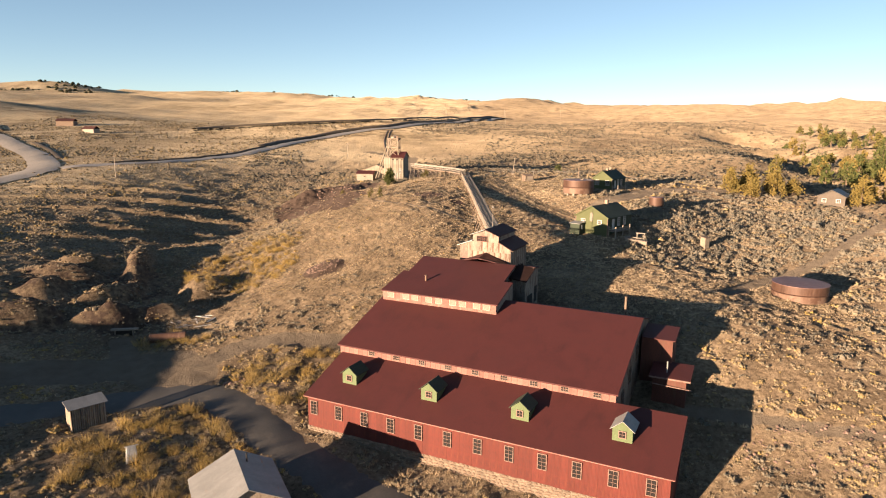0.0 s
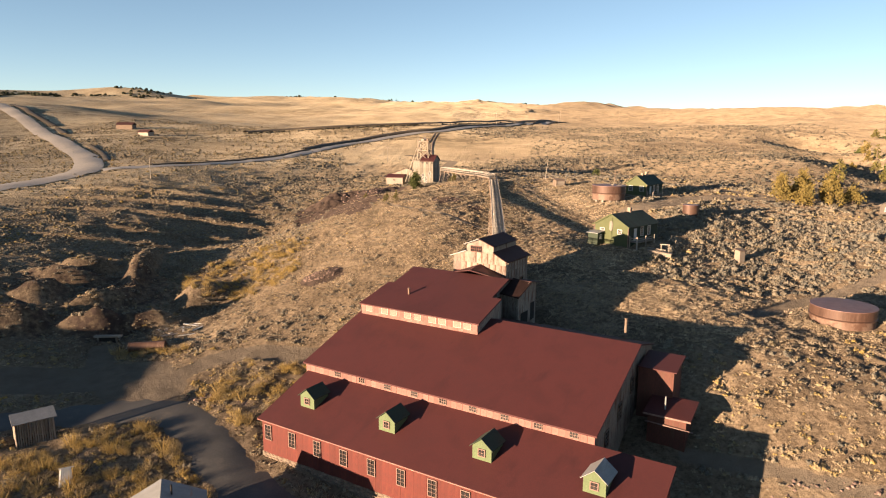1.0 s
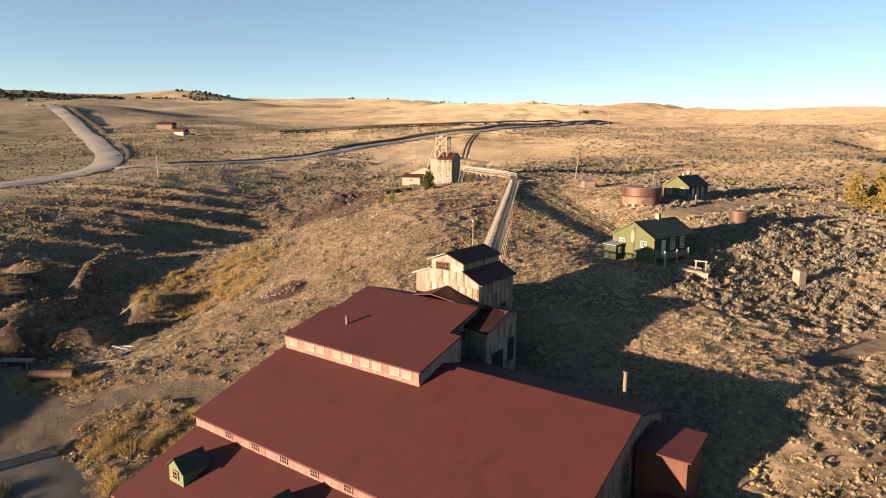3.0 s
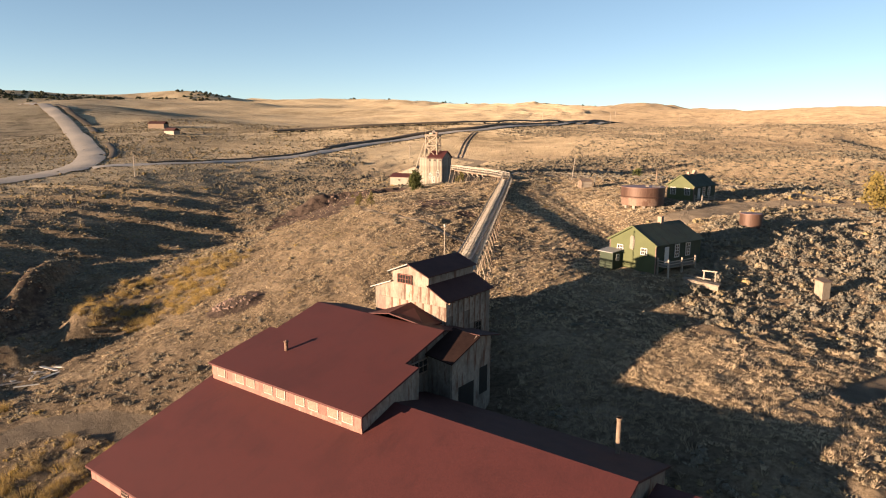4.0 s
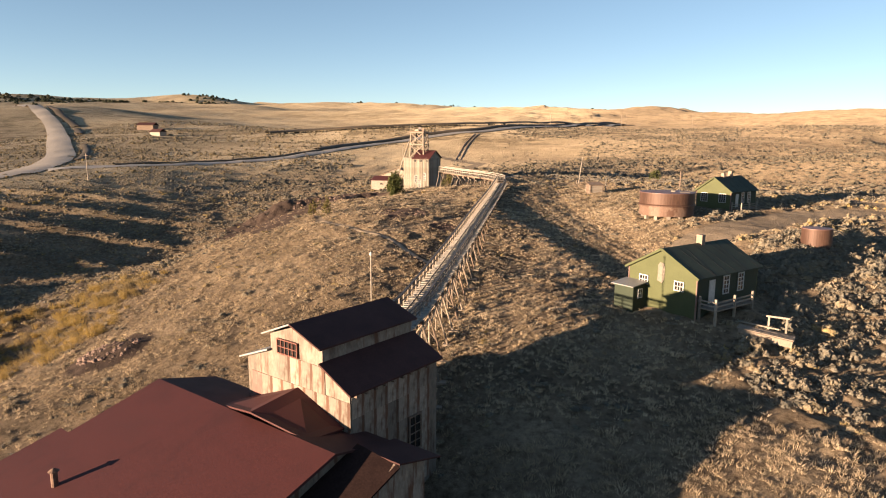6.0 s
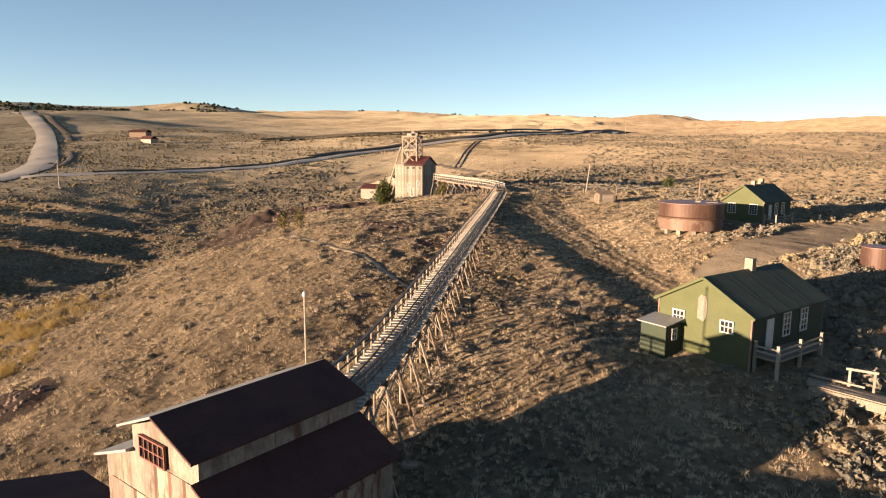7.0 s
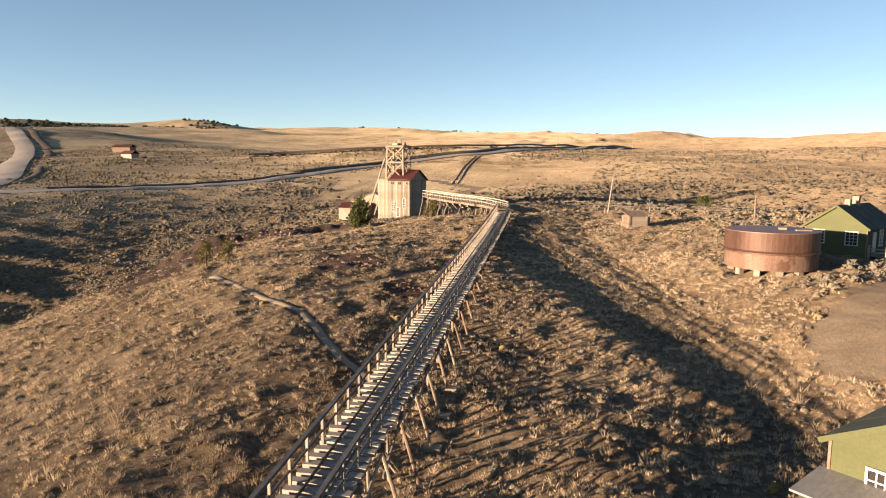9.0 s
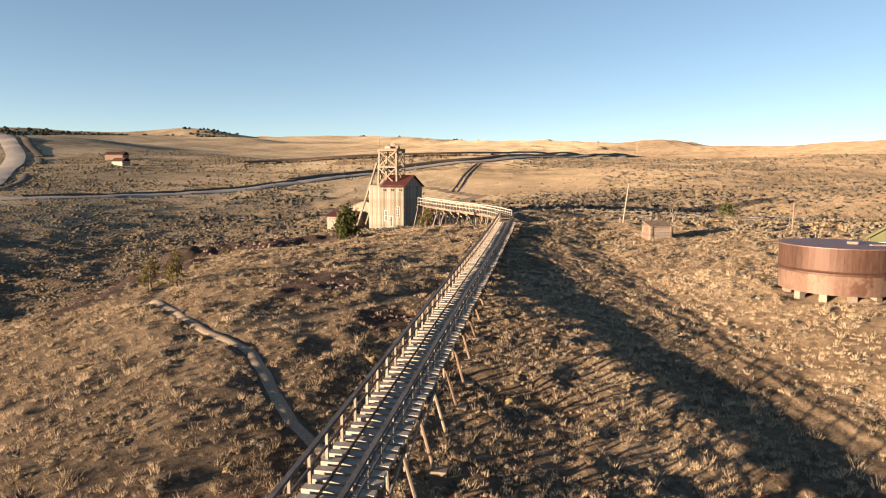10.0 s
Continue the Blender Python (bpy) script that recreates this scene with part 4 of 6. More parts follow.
for row in range(5):
    for i in range(9):
        s, z = T0 + 0.1 + i * 0.94, 12.6 + row * 1.5
        top = 18.95 + (0 if s < 8.1 or s > 12.4 else 1.3)
        if z + 1.5 < top + 0.3 - max(0, (s + 0.9 - 13.4)) * 0.5:
            red = z < 17.4 - (s - T0) * 0.62
            part("wall_sheet", tp_red if red else tp, M_FADEWALL if red else M_SHEET, mill, at=(s + 0.3 * (row % 2) * (i < 8), D0 - 0.01 + random.uniform(-0.012, 0.01), z - 0.15))
    for i in range(7):
        z = 11.75 + row * 1.44
        part("wall_sheet", tp, M_SHEET, mill, at=(T1 + 0.01 + random.uniform(-0.01, 0.015), D0 + 0.1 + i * 0.91, z), turn=math.pi / 2)
part("roof_vent", Geo().rod((5.4, 21.4, 15.2), (5.4, 21.4, 16.25), 0.16, 0.16, 10).rod((5.4, 21.4, 16.25), (5.4, 21.4, 16.4), 0.26, 0.05, 10), M_RUSTPALE, mill)
part("stove_pipe", Geo().rod((33.2, 25.8, 12.8), (33.2, 25.8, 15.5), 0.16, 0.16, 12).rod((33.2, 25.8, 15.4), (33.2, 25.8, 15.5), 0.2, 0.2, 12), M_WOODDK, mill, "weathered steel stove pipe")

# ---- sheds at the mill's end ----
sh = thing("tall_shed", -14.7, 73.4, 0, -24.9, "tall narrow red shed leaning on the mill end", "shed")
part("wall", Geo().hexa([(36.4, 20.1, 4), (40.1, 20.1, 4), (40.1, 23.8, 4), (36.4, 23.8, 4)], [(36.4, 20.1, 12.0), (40.1, 20.1, 12.0), (40.1, 23.8, 12.55), (36.4, 23.8, 12.55)]), M_SHED, sh, "dark rusty sheet walls")
part("roof", Geo().slab((36.4, 19.8, 12.15), (40.4, 19.8, 12.15), (40.4, 24.1, 12.75), (36.4, 24.1, 12.75), 0.1), M_ROOF, sh)
sh = thing("low_shed", -14.7, 73.4, 0, -24.9, "low red shed with a dangling eave board", "shed")
part("wall", Geo().hexa([(38.4, 16.9, 2), (42.2, 16.9, 2), (42.2, 20.1, 2), (38.4, 20.1, 2)], [(38.4, 16.9, 8.45), (42.2, 16.9, 8.45), (42.2, 20.1, 8.98), (38.4, 20.1, 8.98)]), M_SHED, sh, "dark rusty sheet walls")
part("roof", Geo().slab((38.0, 16.5, 8.6), (42.7, 16.5, 8.6), (42.7, 20.5, 9.25), (38.0, 20.5, 9.25), 0.12), M_ROOF, sh)
part("eave_board", Geo().box(38.0, 42.7, 16.42, 16.48, 8.4, 8.58), M_PINKTRIM, sh)
part("hanging_rail", Geo().rod((38.2, 16.7, 7.6), (42.9, 16.7, 7.4), 0.07), M_PINKTRIM, sh)
part("chimney", Geo().rod((39.9, 17.8, 8.6), (39.9, 17.8, 10.2), 0.09), M_TIN, sh)


# ---- green houses ----
def green_house(x, y, z, turn, width, length, eave, ridge, porch, lean, label, gable):
    """Gable to -y; x across, y along the ridge."""
    h = thing("green_house", x, y, z, turn, label, "house", "green company houses")
    w = width / 2 - 0.3
    part("gable_wall", Geo().wall_y([(-w, -2.2), (w, -2.2), (w, eave - 0.1), (0, ridge - 0.2), (-w, eave - 0.1)], 0.25, 0.4), gable, h)
    part("gable_wall", Geo().wall_y([(-w, -1.2), (w, -1.2), (w, eave - 0.1), (0, ridge - 0.2), (-w, eave - 0.1)], length - 0.5, length - 0.35), M_GREEN, h)
    for k in (-1, 1):
        # Side walls carry their shade as a darker green than the gables.
        part("side_wall", Geo().box(min(k * w, k * (w - 0.15)), max(k * w, k * (w - 0.15)), 0.4, length - 0.5, -2.2, eave - 0.05), M_GREENDKSHADE, h)
        part("roof", Geo().slab((0, 0, ridge), (k * width / 2, 0, eave - 0.12), (k * width / 2, length, eave - 0.12), (0, length, ridge), 0.1), M_GREENROOF, h, "patched dark green roll roofing")
        for i in range(8):
            yy, sk = 0.7 + i * (length - 1.6) / 7 + 0.25 * math.sin(i * 2.7), 0.5 * math.sin(i * 1.9)
            part("seam", Geo().beam((k * 0.15, yy, ridge - 0.018 - 0.15 * (ridge - eave + 0.12) / (width / 2)), (k * width / 2, yy + sk, eave - 0.138), 0.045, 0.05), M_DARK, h, "dark tarred seam")
        part("barge_board", Geo().beam((0, -0.03, ridge - 0.08), (k * width / 2, -0.03, eave - 0.2), 0.05, 0.2), M_GREEN, h)
    for k in (-1, 1):
        part("corner_board", Geo().box(k * w - 0.05, k * w + 0.05, 0.2, 0.34, -1.5, eave - 0.1), M_PINKTRIM, h)
    part("chimney", Geo().box(-0.3, 0.3, length * 0.55, length * 0.55 + 0.5, ridge - 0.6, ridge + 0.75), M_BRICK, h, "pale brick chimney")
    gw, gp = window_mesh(0.8, 0.7, 3, 2, 0.05, 0.09, 0.08), pane_mesh(0.8, 0.7)
    if not lean:
        gw, gp = window_mesh(1.0, 1.25, 3, 4, 0.04, 0.08, 0.08), pane_mesh(1.0, 1.25)
        part("chimney", Geo().box(-0.25, 0.25, length * 0.3, length * 0.3 + 0.45, ridge - 0.6, ridge + 0.5), M_BRICK, h, "pale brick chimney")
    sw, sp = window_mesh(0.75, 1.5, 2, 4, 0.06, 0.1, 0.08), pane_mesh(0.75, 1.5)
    for k in (-1, 1):
        put_window(gw, gp, M_WHITE, h, (k * width * 0.24, 0.22, eave - 1.1))
    for yy in (length * 0.45, length * 0.68):
        put_window(sw, sp, M_WHITE, h, (w + 0.02, yy, eave - 1.15), math.pi / 2)
    dr = part("door", Geo().box(w - 0.02, w + 0.06, length * 0.2, length * 0.2 + 0.85, eave - 2.55, eave - 0.5), M_WHITE, h, "pale blue-white front door")
    if porch:
        a0, a1, zf = length * 0.05, length * 0.62, eave - 2.6
        part("porch_deck", Geo().box(w + 0.02, w + 1.75, a0, a1, zf - 0.12, zf), M_WOOD, h, "grey plank porch deck")
        for yy, xx in ((a0 + 0.08, w + 0.15), (a0 + 0.08, w + 1.65), ((a0 + a1) / 2, w + 1.65), (a1 - 0.08, w + 1.65)):
            part("porch_post", Geo().box(xx - 0.09, xx + 0.09, yy - 0.09, yy + 0.09, zf - 2.6, zf + 0.95), M_PLANK, h)
        for zz in (0.3, 0.62):
            part("porch_rail", Geo().beam((w + 1.65, a0, zf + zz), (w + 1.65, a1, zf + zz), 0.06, 0.12), M_PLANK, h)
            part("porch_rail", Geo().beam((w + 0.1, a0 + 0.08, zf + zz), (w + 1.65, a0 + 0.08, zf + zz), 0.06, 0.12), M_PLANK, h)
    if lean:
        part("lean_to", Geo().box(-w - 0.1, -w + 2.0, -1.6, 0.25, -2.2, 1.35), M_GREENDKSHADE, h, "small dark green entry shed")
        part("lean_to_roof", Geo().slab((-w - 0.3, -1.9, 1.35), (-w + 2.2, -1.9, 1.35), (-w + 2.2, 0.25, 1.6), (-w - 0.3, 0.25, 1.6), 0.08), M_TIN, h, "pale worn roofing felt")
        lw = window_mesh(0.45, 0.7, 2, 2, 0.05, 0.08, 0.06)
        put_window(lw, pane_mesh(0.45, 0.7), M_WHITE, h, (-w + 2.02, -0.7, 0.6), math.pi / 2)
        part("patch", Geo().wall_y([(-0.4, 1.9), (0.1, 1.7), (0.3, 2.1), (0.32, 3.1), (0.2, 3.5), (-0.2, 3.55), (-0.38, 3.3)], 0.2, 0.248), M_PLANK, h, "bare boards where the paint has peeled")
    return h


green_house(29.85, 125.7, 17.7, 48.1 - 90, 7.65, 10.1, 2.85, 4.85, True, True, "green gabled company house with a patched roof and porch", M_GREEN)
green_house(42.3, 174.8, 21.35, 52 - 90, 6.2, 8.8, 2.9, 5.0, True, False, "green gabled company house beside the rusty tank", M_GREEN)


# ---- tanks ----
def tank(x, y, z, r, h, label, band=True, stubs=0):
    t = thing("water_tank", x, y, z, 0, label, "tank", "rusty water tanks")
    if band:
        part("lower_shell", Geo().ring([(r * 0.985, 0.0), (r * 0.985, h * 0.43)], 56), M_RUSTPALE, t, "scaled pale rust")
        part("hoop", Geo().ring([(r * 0.99, h * 0.42), (r * 1.03, h * 0.43), (r * 1.03, h * 0.47), (r * 0.99, h * 0.5)], 56), M_RUST, t)
        part("upper_shell", Geo().ring([(r * 0.985, h * 0.49), (r, h * 0.52), (r, h)], 56), M_RUST, t)
    else:
        part("shell", Geo().ring([(r, 0), (r, h)], 40), M_RUST, t)
    part("lid", Geo().ring([(r * 1.015, h), (r * 1.015, h + 0.06), (r * 0.6, h + 0.1), (0.05, h + 0.12)], 56), M_RUSTTOP, t, "flat purplish rusted top")
    if stubs:
        part("hatch", Geo().box(0.4, 1.0, -0.8, -0.4, h + 0.06, h + 0.3), M_PLANK, t)
        part("hatch", Geo().beam((1.6, -1.4, h + 0.14), (2.9, -1.1, h + 0.14), 0.3, 0.12), M_PLANK, t)
        for i in range(stubs):
            a = 2 * math.pi * i / stubs
            part("stub", Geo().box(-0.25, 0.25, -0.25, 0.25, -0.9, 0.0), M_PLANK, t, at=((r - 0.6) * math.cos(a), (r - 0.6) * math.sin(a), 0), turn=a)
    return t


tank(34.7, 167.2, 21.15, 3.9, 3.25, "large round rusted steel tank standing on stone stubs", True, 12)
tank(58.6, 100.9, 10.9, 4.1, 2.5, "wide round rusted tank with a flat purplish lid", True)
tank(49.1, 147.9, 19.3, 1.6, 2.75, "small upright rusted tank near the green house", False)


# ---- trestle ----
DECK = [(10.9, 105.6, 19.3), (10.6, 111.0, 18.95), (10.2, 117.0, 18.8), (9.3, 134.0, 19.55), (7.9, 160.0, 20.9), (6.6, 183.0, 21.9), (5.5, 201.5, 23.0)]
WING = [(4.9, 206.0, 23.25), (1.5, 211.5, 23.5), (-5.0, 217.5, 23.8), (-12.6, 224.8, 24.2)]


def smooth_line(points, step):
    pts = [Vector(p) for p in points]
    fine = []
    for i in range(len(pts) - 1):
        p0, p1, p2, p3 = pts[max(0, i - 1)], pts[i], pts[i + 1], pts[min(len(pts) - 1, i + 2)]
        for j in range(40):
            t = j / 40
            fine.append(0.5 * ((2 * p1) + (p2 - p0) * t + (2 * p0 - 5 * p1 + 4 * p2 - p3) * t * t + (3 * p1 - p0 - 3 * p2 + p3) * t ** 3))
    fine.append(pts[-1])
    out, acc = [fine[0]], 0.0
    for a, b in zip(fine, fine[1:]):
        seg = (b - a).length
        while seg > 1e-6 and acc + seg >= step:
            a = a + (b - a) * ((step - acc) / seg)
            out.append(a.copy())
            seg, acc = (b - a).length, 0.0
        acc += seg
    return out


def side_of(line, i):
    d = line[min(i + 1, len(line) - 1)] - line[max(i - 1, 0)]
    return Vector((d.y, -d.x, 0)).normalized(), d.normalized()


def trestle(points, half, label, rail_step, bent_step, tie_step, tie_mat, rails):
    tr = thing("trestle", 0, 0, 0, 0, label, "trestle")
    line = smooth_line(points, tie_step)
    rnd = random.Random(8)
    tie = Geo().box(-half, half + 0.25, -0.31 * tie_step, 0.31 * tie_step, -0.16, 0.0).mesh("tie")
    for i, p in enumerate(line):
        s, d = side_of(line, i)
        ob = part("tie", tie, tie_mat, tr, at=p + s * rnd.uniform(-0.06, 0.06) + Vector((0, 0, rnd.uniform(-0.02, 0.015))), turn=math.atan2(s.y, s.x) + rnd.uniform(-0.02, 0.02))
    posts = smooth_line(points, rail_step)
    for k, q in ((-1, half - 0.12), (1, half - 0.12)):
        for i, p in enumerate(posts):
            s, d = side_of(posts, i)
            a = p + s * k * q
            part("rail_post", Geo().box(-0.05, 0.05, -0.05, 0.05, -0.1, 1.05), M_PLANK, tr, at=a, turn=math.atan2(d.y, d.x))
        for (i, p), p2 in zip(enumerate(posts), posts[1:]):
            s, d = side_of(posts, i)
            s2, _ = side_of(posts, i + 1)
            a, b = p + s * k * q, p2 + s2 * k * q
            up = Vector((0, 0, 1))
            part("hand_rail", Geo().beam(a + up * 1.08, b + up * 1.08, 0.17, 0.12), rails, tr)
            for h in ((0.5,) if k < 0 else (0.34, 0.7)):
                part("middle_rail", Geo().beam(a + up * h, b + up * h, 0.05, 0.1), rails, tr)
    for k in (-0.38, 0.38):
        for i in range(0, len(line) - 4, 4):
            s, d = side_of(line, i)
            s2, _ = side_of(line, i + 4)
            part("track_rail", Geo().beam(line[i] + s * k + Vector((0, 0, 0.06)), line[i + 4] + s2 * k + Vector((0, 0, 0.06)), 0.06, 0.1), M_IRON, tr)
    for k in (-0.75, 0.75):
        for i in range(0, len(line) - 8, 8):
            s, d = side_of(line, i)
            part("stringer", Geo().beam(line[i] + s * k - Vector((0, 0, 0.3)), line[i + 8] + s * k - Vector((0, 0, 0.3)), 0.2, 0.3), M_WOODDK, tr)
    bents = smooth_line(points, bent_step)
    for i, p in enumerate(bents):
        s, d = side_of(bents, i)
        top = p - Vector((0, 0, 0.5))
        gz = ground_z(p.x, p.y)
        tall = top.z - gz
        if tall < 0.15:
            continue
        bent = part("bent", Geo().beam(top - s * (half + 0.25), top + s * (half + 0.25), 0.3, 0.3), M_WOODDK, tr, "dark cap beam")
        foot = lambda k, spread_out: Vector((p.x + s.x * k * spread_out, p.y + s.y * k * spread_out, ground_z(p.x + s.x * k * spread_out, p.y + s.y * k * spread_out) - 0.2))
        jit = lambda: d * rnd.uniform(-0.2, 0.2)
        for k in (-1, 1):
            part("leg", Geo().rod(top + s * k * 0.55, foot(k, 0.65) + jit(), 0.07, 0.09, 7), M_WOOD, bent)
            part("leg", Geo().rod(top + s * k * (half + 0.05), foot(k, half + 0.3 + tall * 0.24) + jit(), 0.07, 0.09, 7), M_WOODDK if rnd.random() < 0.6 else M_WOOD, bent)
            part("footing", Geo().box(-0.45, 0.45, -0.3, 0.3, -0.3, 0.12), M_WOOD, bent, at=foot(k, half + 0.3 + tall * 0.24) + Vector((0, 0, 0.2)), turn=math.atan2(s.y, s.x))
            if tall > 2.4:
                part("brace", Geo().rod(top + s * k * (half + 0.1) - Vector((0, 0, 0.1)), foot(-k, 0.7 + tall * 0.1) + Vector((0, 0, tall * 0.25)) + d * 0.16 * k, 0.045, 0.045, 6), M_WOOD, bent)
        if tall > 2.2 and i + 1 < len(bents):
            nx = bents[i + 1]
            s2, _ = side_of(bents, i + 1)
            part("sway_brace", Geo().rod(top + s * (half + 0.1), Vector((nx.x + s2.x * half, nx.y + s2.y * half, max(ground_z(nx.x, nx.y) + 0.2, nx.z - 0.5 - tall * 0.75))), 0.045, 0.045, 6), M_WOOD, bent)
            part("plank_brace", Geo().beam(top + s * (half + 0.16) - Vector((0, 0, rnd.uniform(0.7, 1.3))), nx - Vector((0, 0, 0.62)) + s2 * (half + 0.16), 0.06, 0.2), M_PLANK, bent)
    return tr


trestle(DECK, 1.08, "long timber ore trestle with plank deck, rails and handrails", 1.6, 3.1, 0.6, M_PALE, M_RAIL)
trestle(WING, 1.0, "short pale timber trestle running into the shaft house", 0.85, 2.1, 0.5, M_PLANK, M_PALE)

# ---- shaft house with its headframe ----
hh = thing("shaft_house", -22.4, 225.1, 19.3, -8, "tall boarded shaft house with a red gable roof", "shaft house")
HW, HD, HE, HR = 6.85, 8.2, 8.0, 9.9
plank = Geo().box(0.01, 0.34, -0.03, 0.02, -1.0, HE).mesh("board")
part("front_wall", Geo().wall_y([(0, -1.5), (HW, -1.5), (HW, HE), (0, HE)], 0.02, 0.15), M_BOARD, hh)
part("back_wall", Geo().wall_y([(0, -1.5), (HW, -1.5), (HW, HE), (0, HE)], HD - 0.15, HD), M_BOARD, hh)
gable_line = [(0.15, -1.5), (HD - 0.15, -1.5), (HD - 0.15, HE), (HD / 2, HR - 0.2), (0.15, HE)]
part("side_wall", Geo().wall_x(gable_line, HW - 0.15, HW), M_BOARD, hh)
part("side_wall", Geo().wall_x([(0.15, -1.5), (HD - 0.15, -1.5), (HD - 0.15, HE), (0.15, HE)], 0, 0.15), M_BOARD, hh)
for i in range(19):
    part("board", plank, M_BOARD, hh, at=(i * 0.355, random.uniform(-0.02, 0.02), random.uniform(-0.1, 0)))
    part("board", plank, M_BOARD, hh, at=(HW + 0.01, 0.1 + i * 0.35, random.uniform(-0.1, 0)), turn=math.pi / 2)
for a, b in ((-0.35, 0), (HD + 0.35, 0)):
    part("roof", Geo().slab((2.3, HD / 2, HR), (HW + 0.35, HD / 2, HR), (HW + 0.35, a, HE - 0.2), (2.3, a, HE - 0.2), 0.1), M_ROOF, hh, "red sheet roof")
part("flat_roof", Geo().box(0, 2.3, 0, HD, HE - 0.05, HE + 0.08), M_BOARD, hh)
bw, bp = window_mesh(0.55, 1.7, 2, 4, 0.06, 0.08, 0.06), pane_mesh(0.55, 1.7)
for x, z in ((3.4, 2.7), (4.35, 1.7), (5.7, 3.4)):
    put_window(bw, bp, M_WHITE, hh, (x, -0.03, z))
uw, up_ = window_mesh(0.6, 0.45, 2, 1, 0.06, 0.08, 0.06), pane_mesh(0.6, 0.45)
for x in (3.2, 4.7, 6.3):
    put_window(uw, up_, M_PLANK, hh, (x, -0.03, HE - 0.75))

hf = thing("headframe", -22.4, 225.1, 19.3, -8, "square timber headframe with crossed braces and a sheave deck", "headframe")
X0, X1, Y0, Y1, ZT = 0.9, 4.7, 1.8, 5.2, 14.3
tap = 0.25
for i, (x, y) in enumerate(((X0, Y0), (X1, Y0), (X0, Y1), (X1, Y1))):
    cx, cy = (tap if x == X0 else -tap), (tap if y == Y0 else -tap)
    part("post", Geo().beam((x, y, 7.0), (x + cx, y + cy, ZT), 0.32, 0.32, (0, 1, 0)), M_WOOD, hf)
for lo, hi in ((8.0, 11.3), (11.3, 14.3)):
    for x, y, x2, y2 in ((X0, Y0, X1, Y0), (X0, Y1, X1, Y1), (X0, Y0, X0, Y1), (X1, Y0, X1, Y1)):
        part("brace", Geo().beam((x, y, lo), (x2, y2, hi), 0.16, 0.2), M_WOOD, hf)
        part("brace", Geo().beam((x, y, hi), (x2, y2, lo), 0.16, 0.2), M_WOOD, hf)
        part("girt", Geo().beam((x, y, hi), (x2, y2, hi), 0.2, 0.25), M_WOOD, hf)
part("sheave_deck", Geo().box(X0 - 0.05, X1 + 0.05, Y0 - 0.05, Y1 + 0.05, ZT, ZT + 0.3), M_WOODDK, hf, "dark sheave deck")
part("sheave", Geo().wall_y([(3.0 + 0.6 * math.cos(a), ZT + 0.8 + 0.6 * math.sin(a)) for a in [i * math.pi / 8 for i in range(16)]], 3.4, 3.6), M_IRON, hf)
part("bearing_box", Geo().box(1.9, 3.0, 2.6, 3.3, ZT + 0.3, ZT + 0.75), M_PLANK, hf)
part("bearing_box", Geo().box(3.3, 4.2, 3.4, 4.1, ZT + 0.3, ZT + 0.9), M_WOODDK, hf)
for y in (Y0, Y1):
    part("back_leg", Geo().beam((X0 - 0.2, y, ZT - 2.3), (X0 - 4.6, y + 0.5, 0.5), 0.3, 0.3), M_BOARD, hf)
part("rod", Geo().rod((X0 + 0.3, Y0, ZT), (X0 + 0.3, Y0, ZT + 2.2), 0.05), M_PLANK, hf)

sl = thing("hoist_shed", -33.0, 230.6, 18.9, -8, "low white hoist shed with a rusty red roof", "shed")
part("wall", Geo().box(0, 6.0, 0.2, 5.0, -1.5, 2.3), M_PLANK, sl)
part("roof", Geo().slab((-0.3, 0, 2.3), (6.3, 0, 2.3), (6.3, 3.0, 3.3), (-0.3, 3.0, 3.3), 0.1), M_ROOF, sl)
part("upper_wall", Geo().wall_y([(1.5, 0), (10.5, 0), (10.5, 3.5), (6.5, 5.3), (1.5, 3.6)], 3.4, 3.6), M_BOARD, sl)
part("upper_roof", Geo().slab((6.5, 3.2, 5.4), (11.0, 3.2, 3.4), (11.0, 8, 3.4), (6.5, 8, 5.4), 0.1).slab((6.5, 3.2, 5.4), (1.0, 3.2, 3.4), (1.0, 8, 3.4), (6.5, 8, 5.4), 0.1), M_WOODDK, sl)
put_window(window_mesh(0.7, 0.5, 2, 2), pane_mesh(0.7, 0.5), M_PLANK, sl, (3.0, 0.17, 1.4))

# ---- small buildings ----
bx = thing("pump_box", 23.6, 193.5, ground_z(24.4, 194.0), 20, "small weathered wooden box shed on the grass", "shed")
part("wall", Geo().box(0.12, 2.48, 0.12, 2.1, -0.4, 1.7), M_WOODDK, bx)
for i in range(6):
    z = -0.2 + i * 0.31
    for a, b in (((-0.1, 0.1, z), (2.7, 0.1, z)), ((-0.1, 2.1, z), (2.7, 2.1, z)), ((0.1, -0.1, z + 0.15), (0.1, 2.3, z + 0.15)), ((2.5, -0.1, z + 0.15), (2.5, 2.3, z + 0.15))):
        # Side logs use dark wood in place of the shade on that face.
        part("log", Geo().beam(a, b, 0.2, 0.27), M_PLANK if a[1] == b[1] else M_WOODDK, bx)
part("roof", Geo().slab((-0.1, -0.1, 1.65), (2.7, -0.1, 1.65), (2.7, 2.3, 2.15), (-0.1, 2.3, 2.15), 0.08), M_WOODDK, bx)
ot = thing("outhouse", 52.6, 126.3, ground_z(52.6, 126.3) + 0.2, 30, "small grey plank outhouse among the sagebrush", "outhouse")
part("wall", Geo().box(-0.6, 0.6, -0.6, 0.6, -0.6, 2.0), M_WOOD, ot)
part("roof", Geo().slab((-0.78, -0.78, 1.98), (0.78, -0.78, 1.98), (0.78, 0.78, 2.25), (-0.78, 0.78, 2.25), 0.07), M_WOODDK, ot)
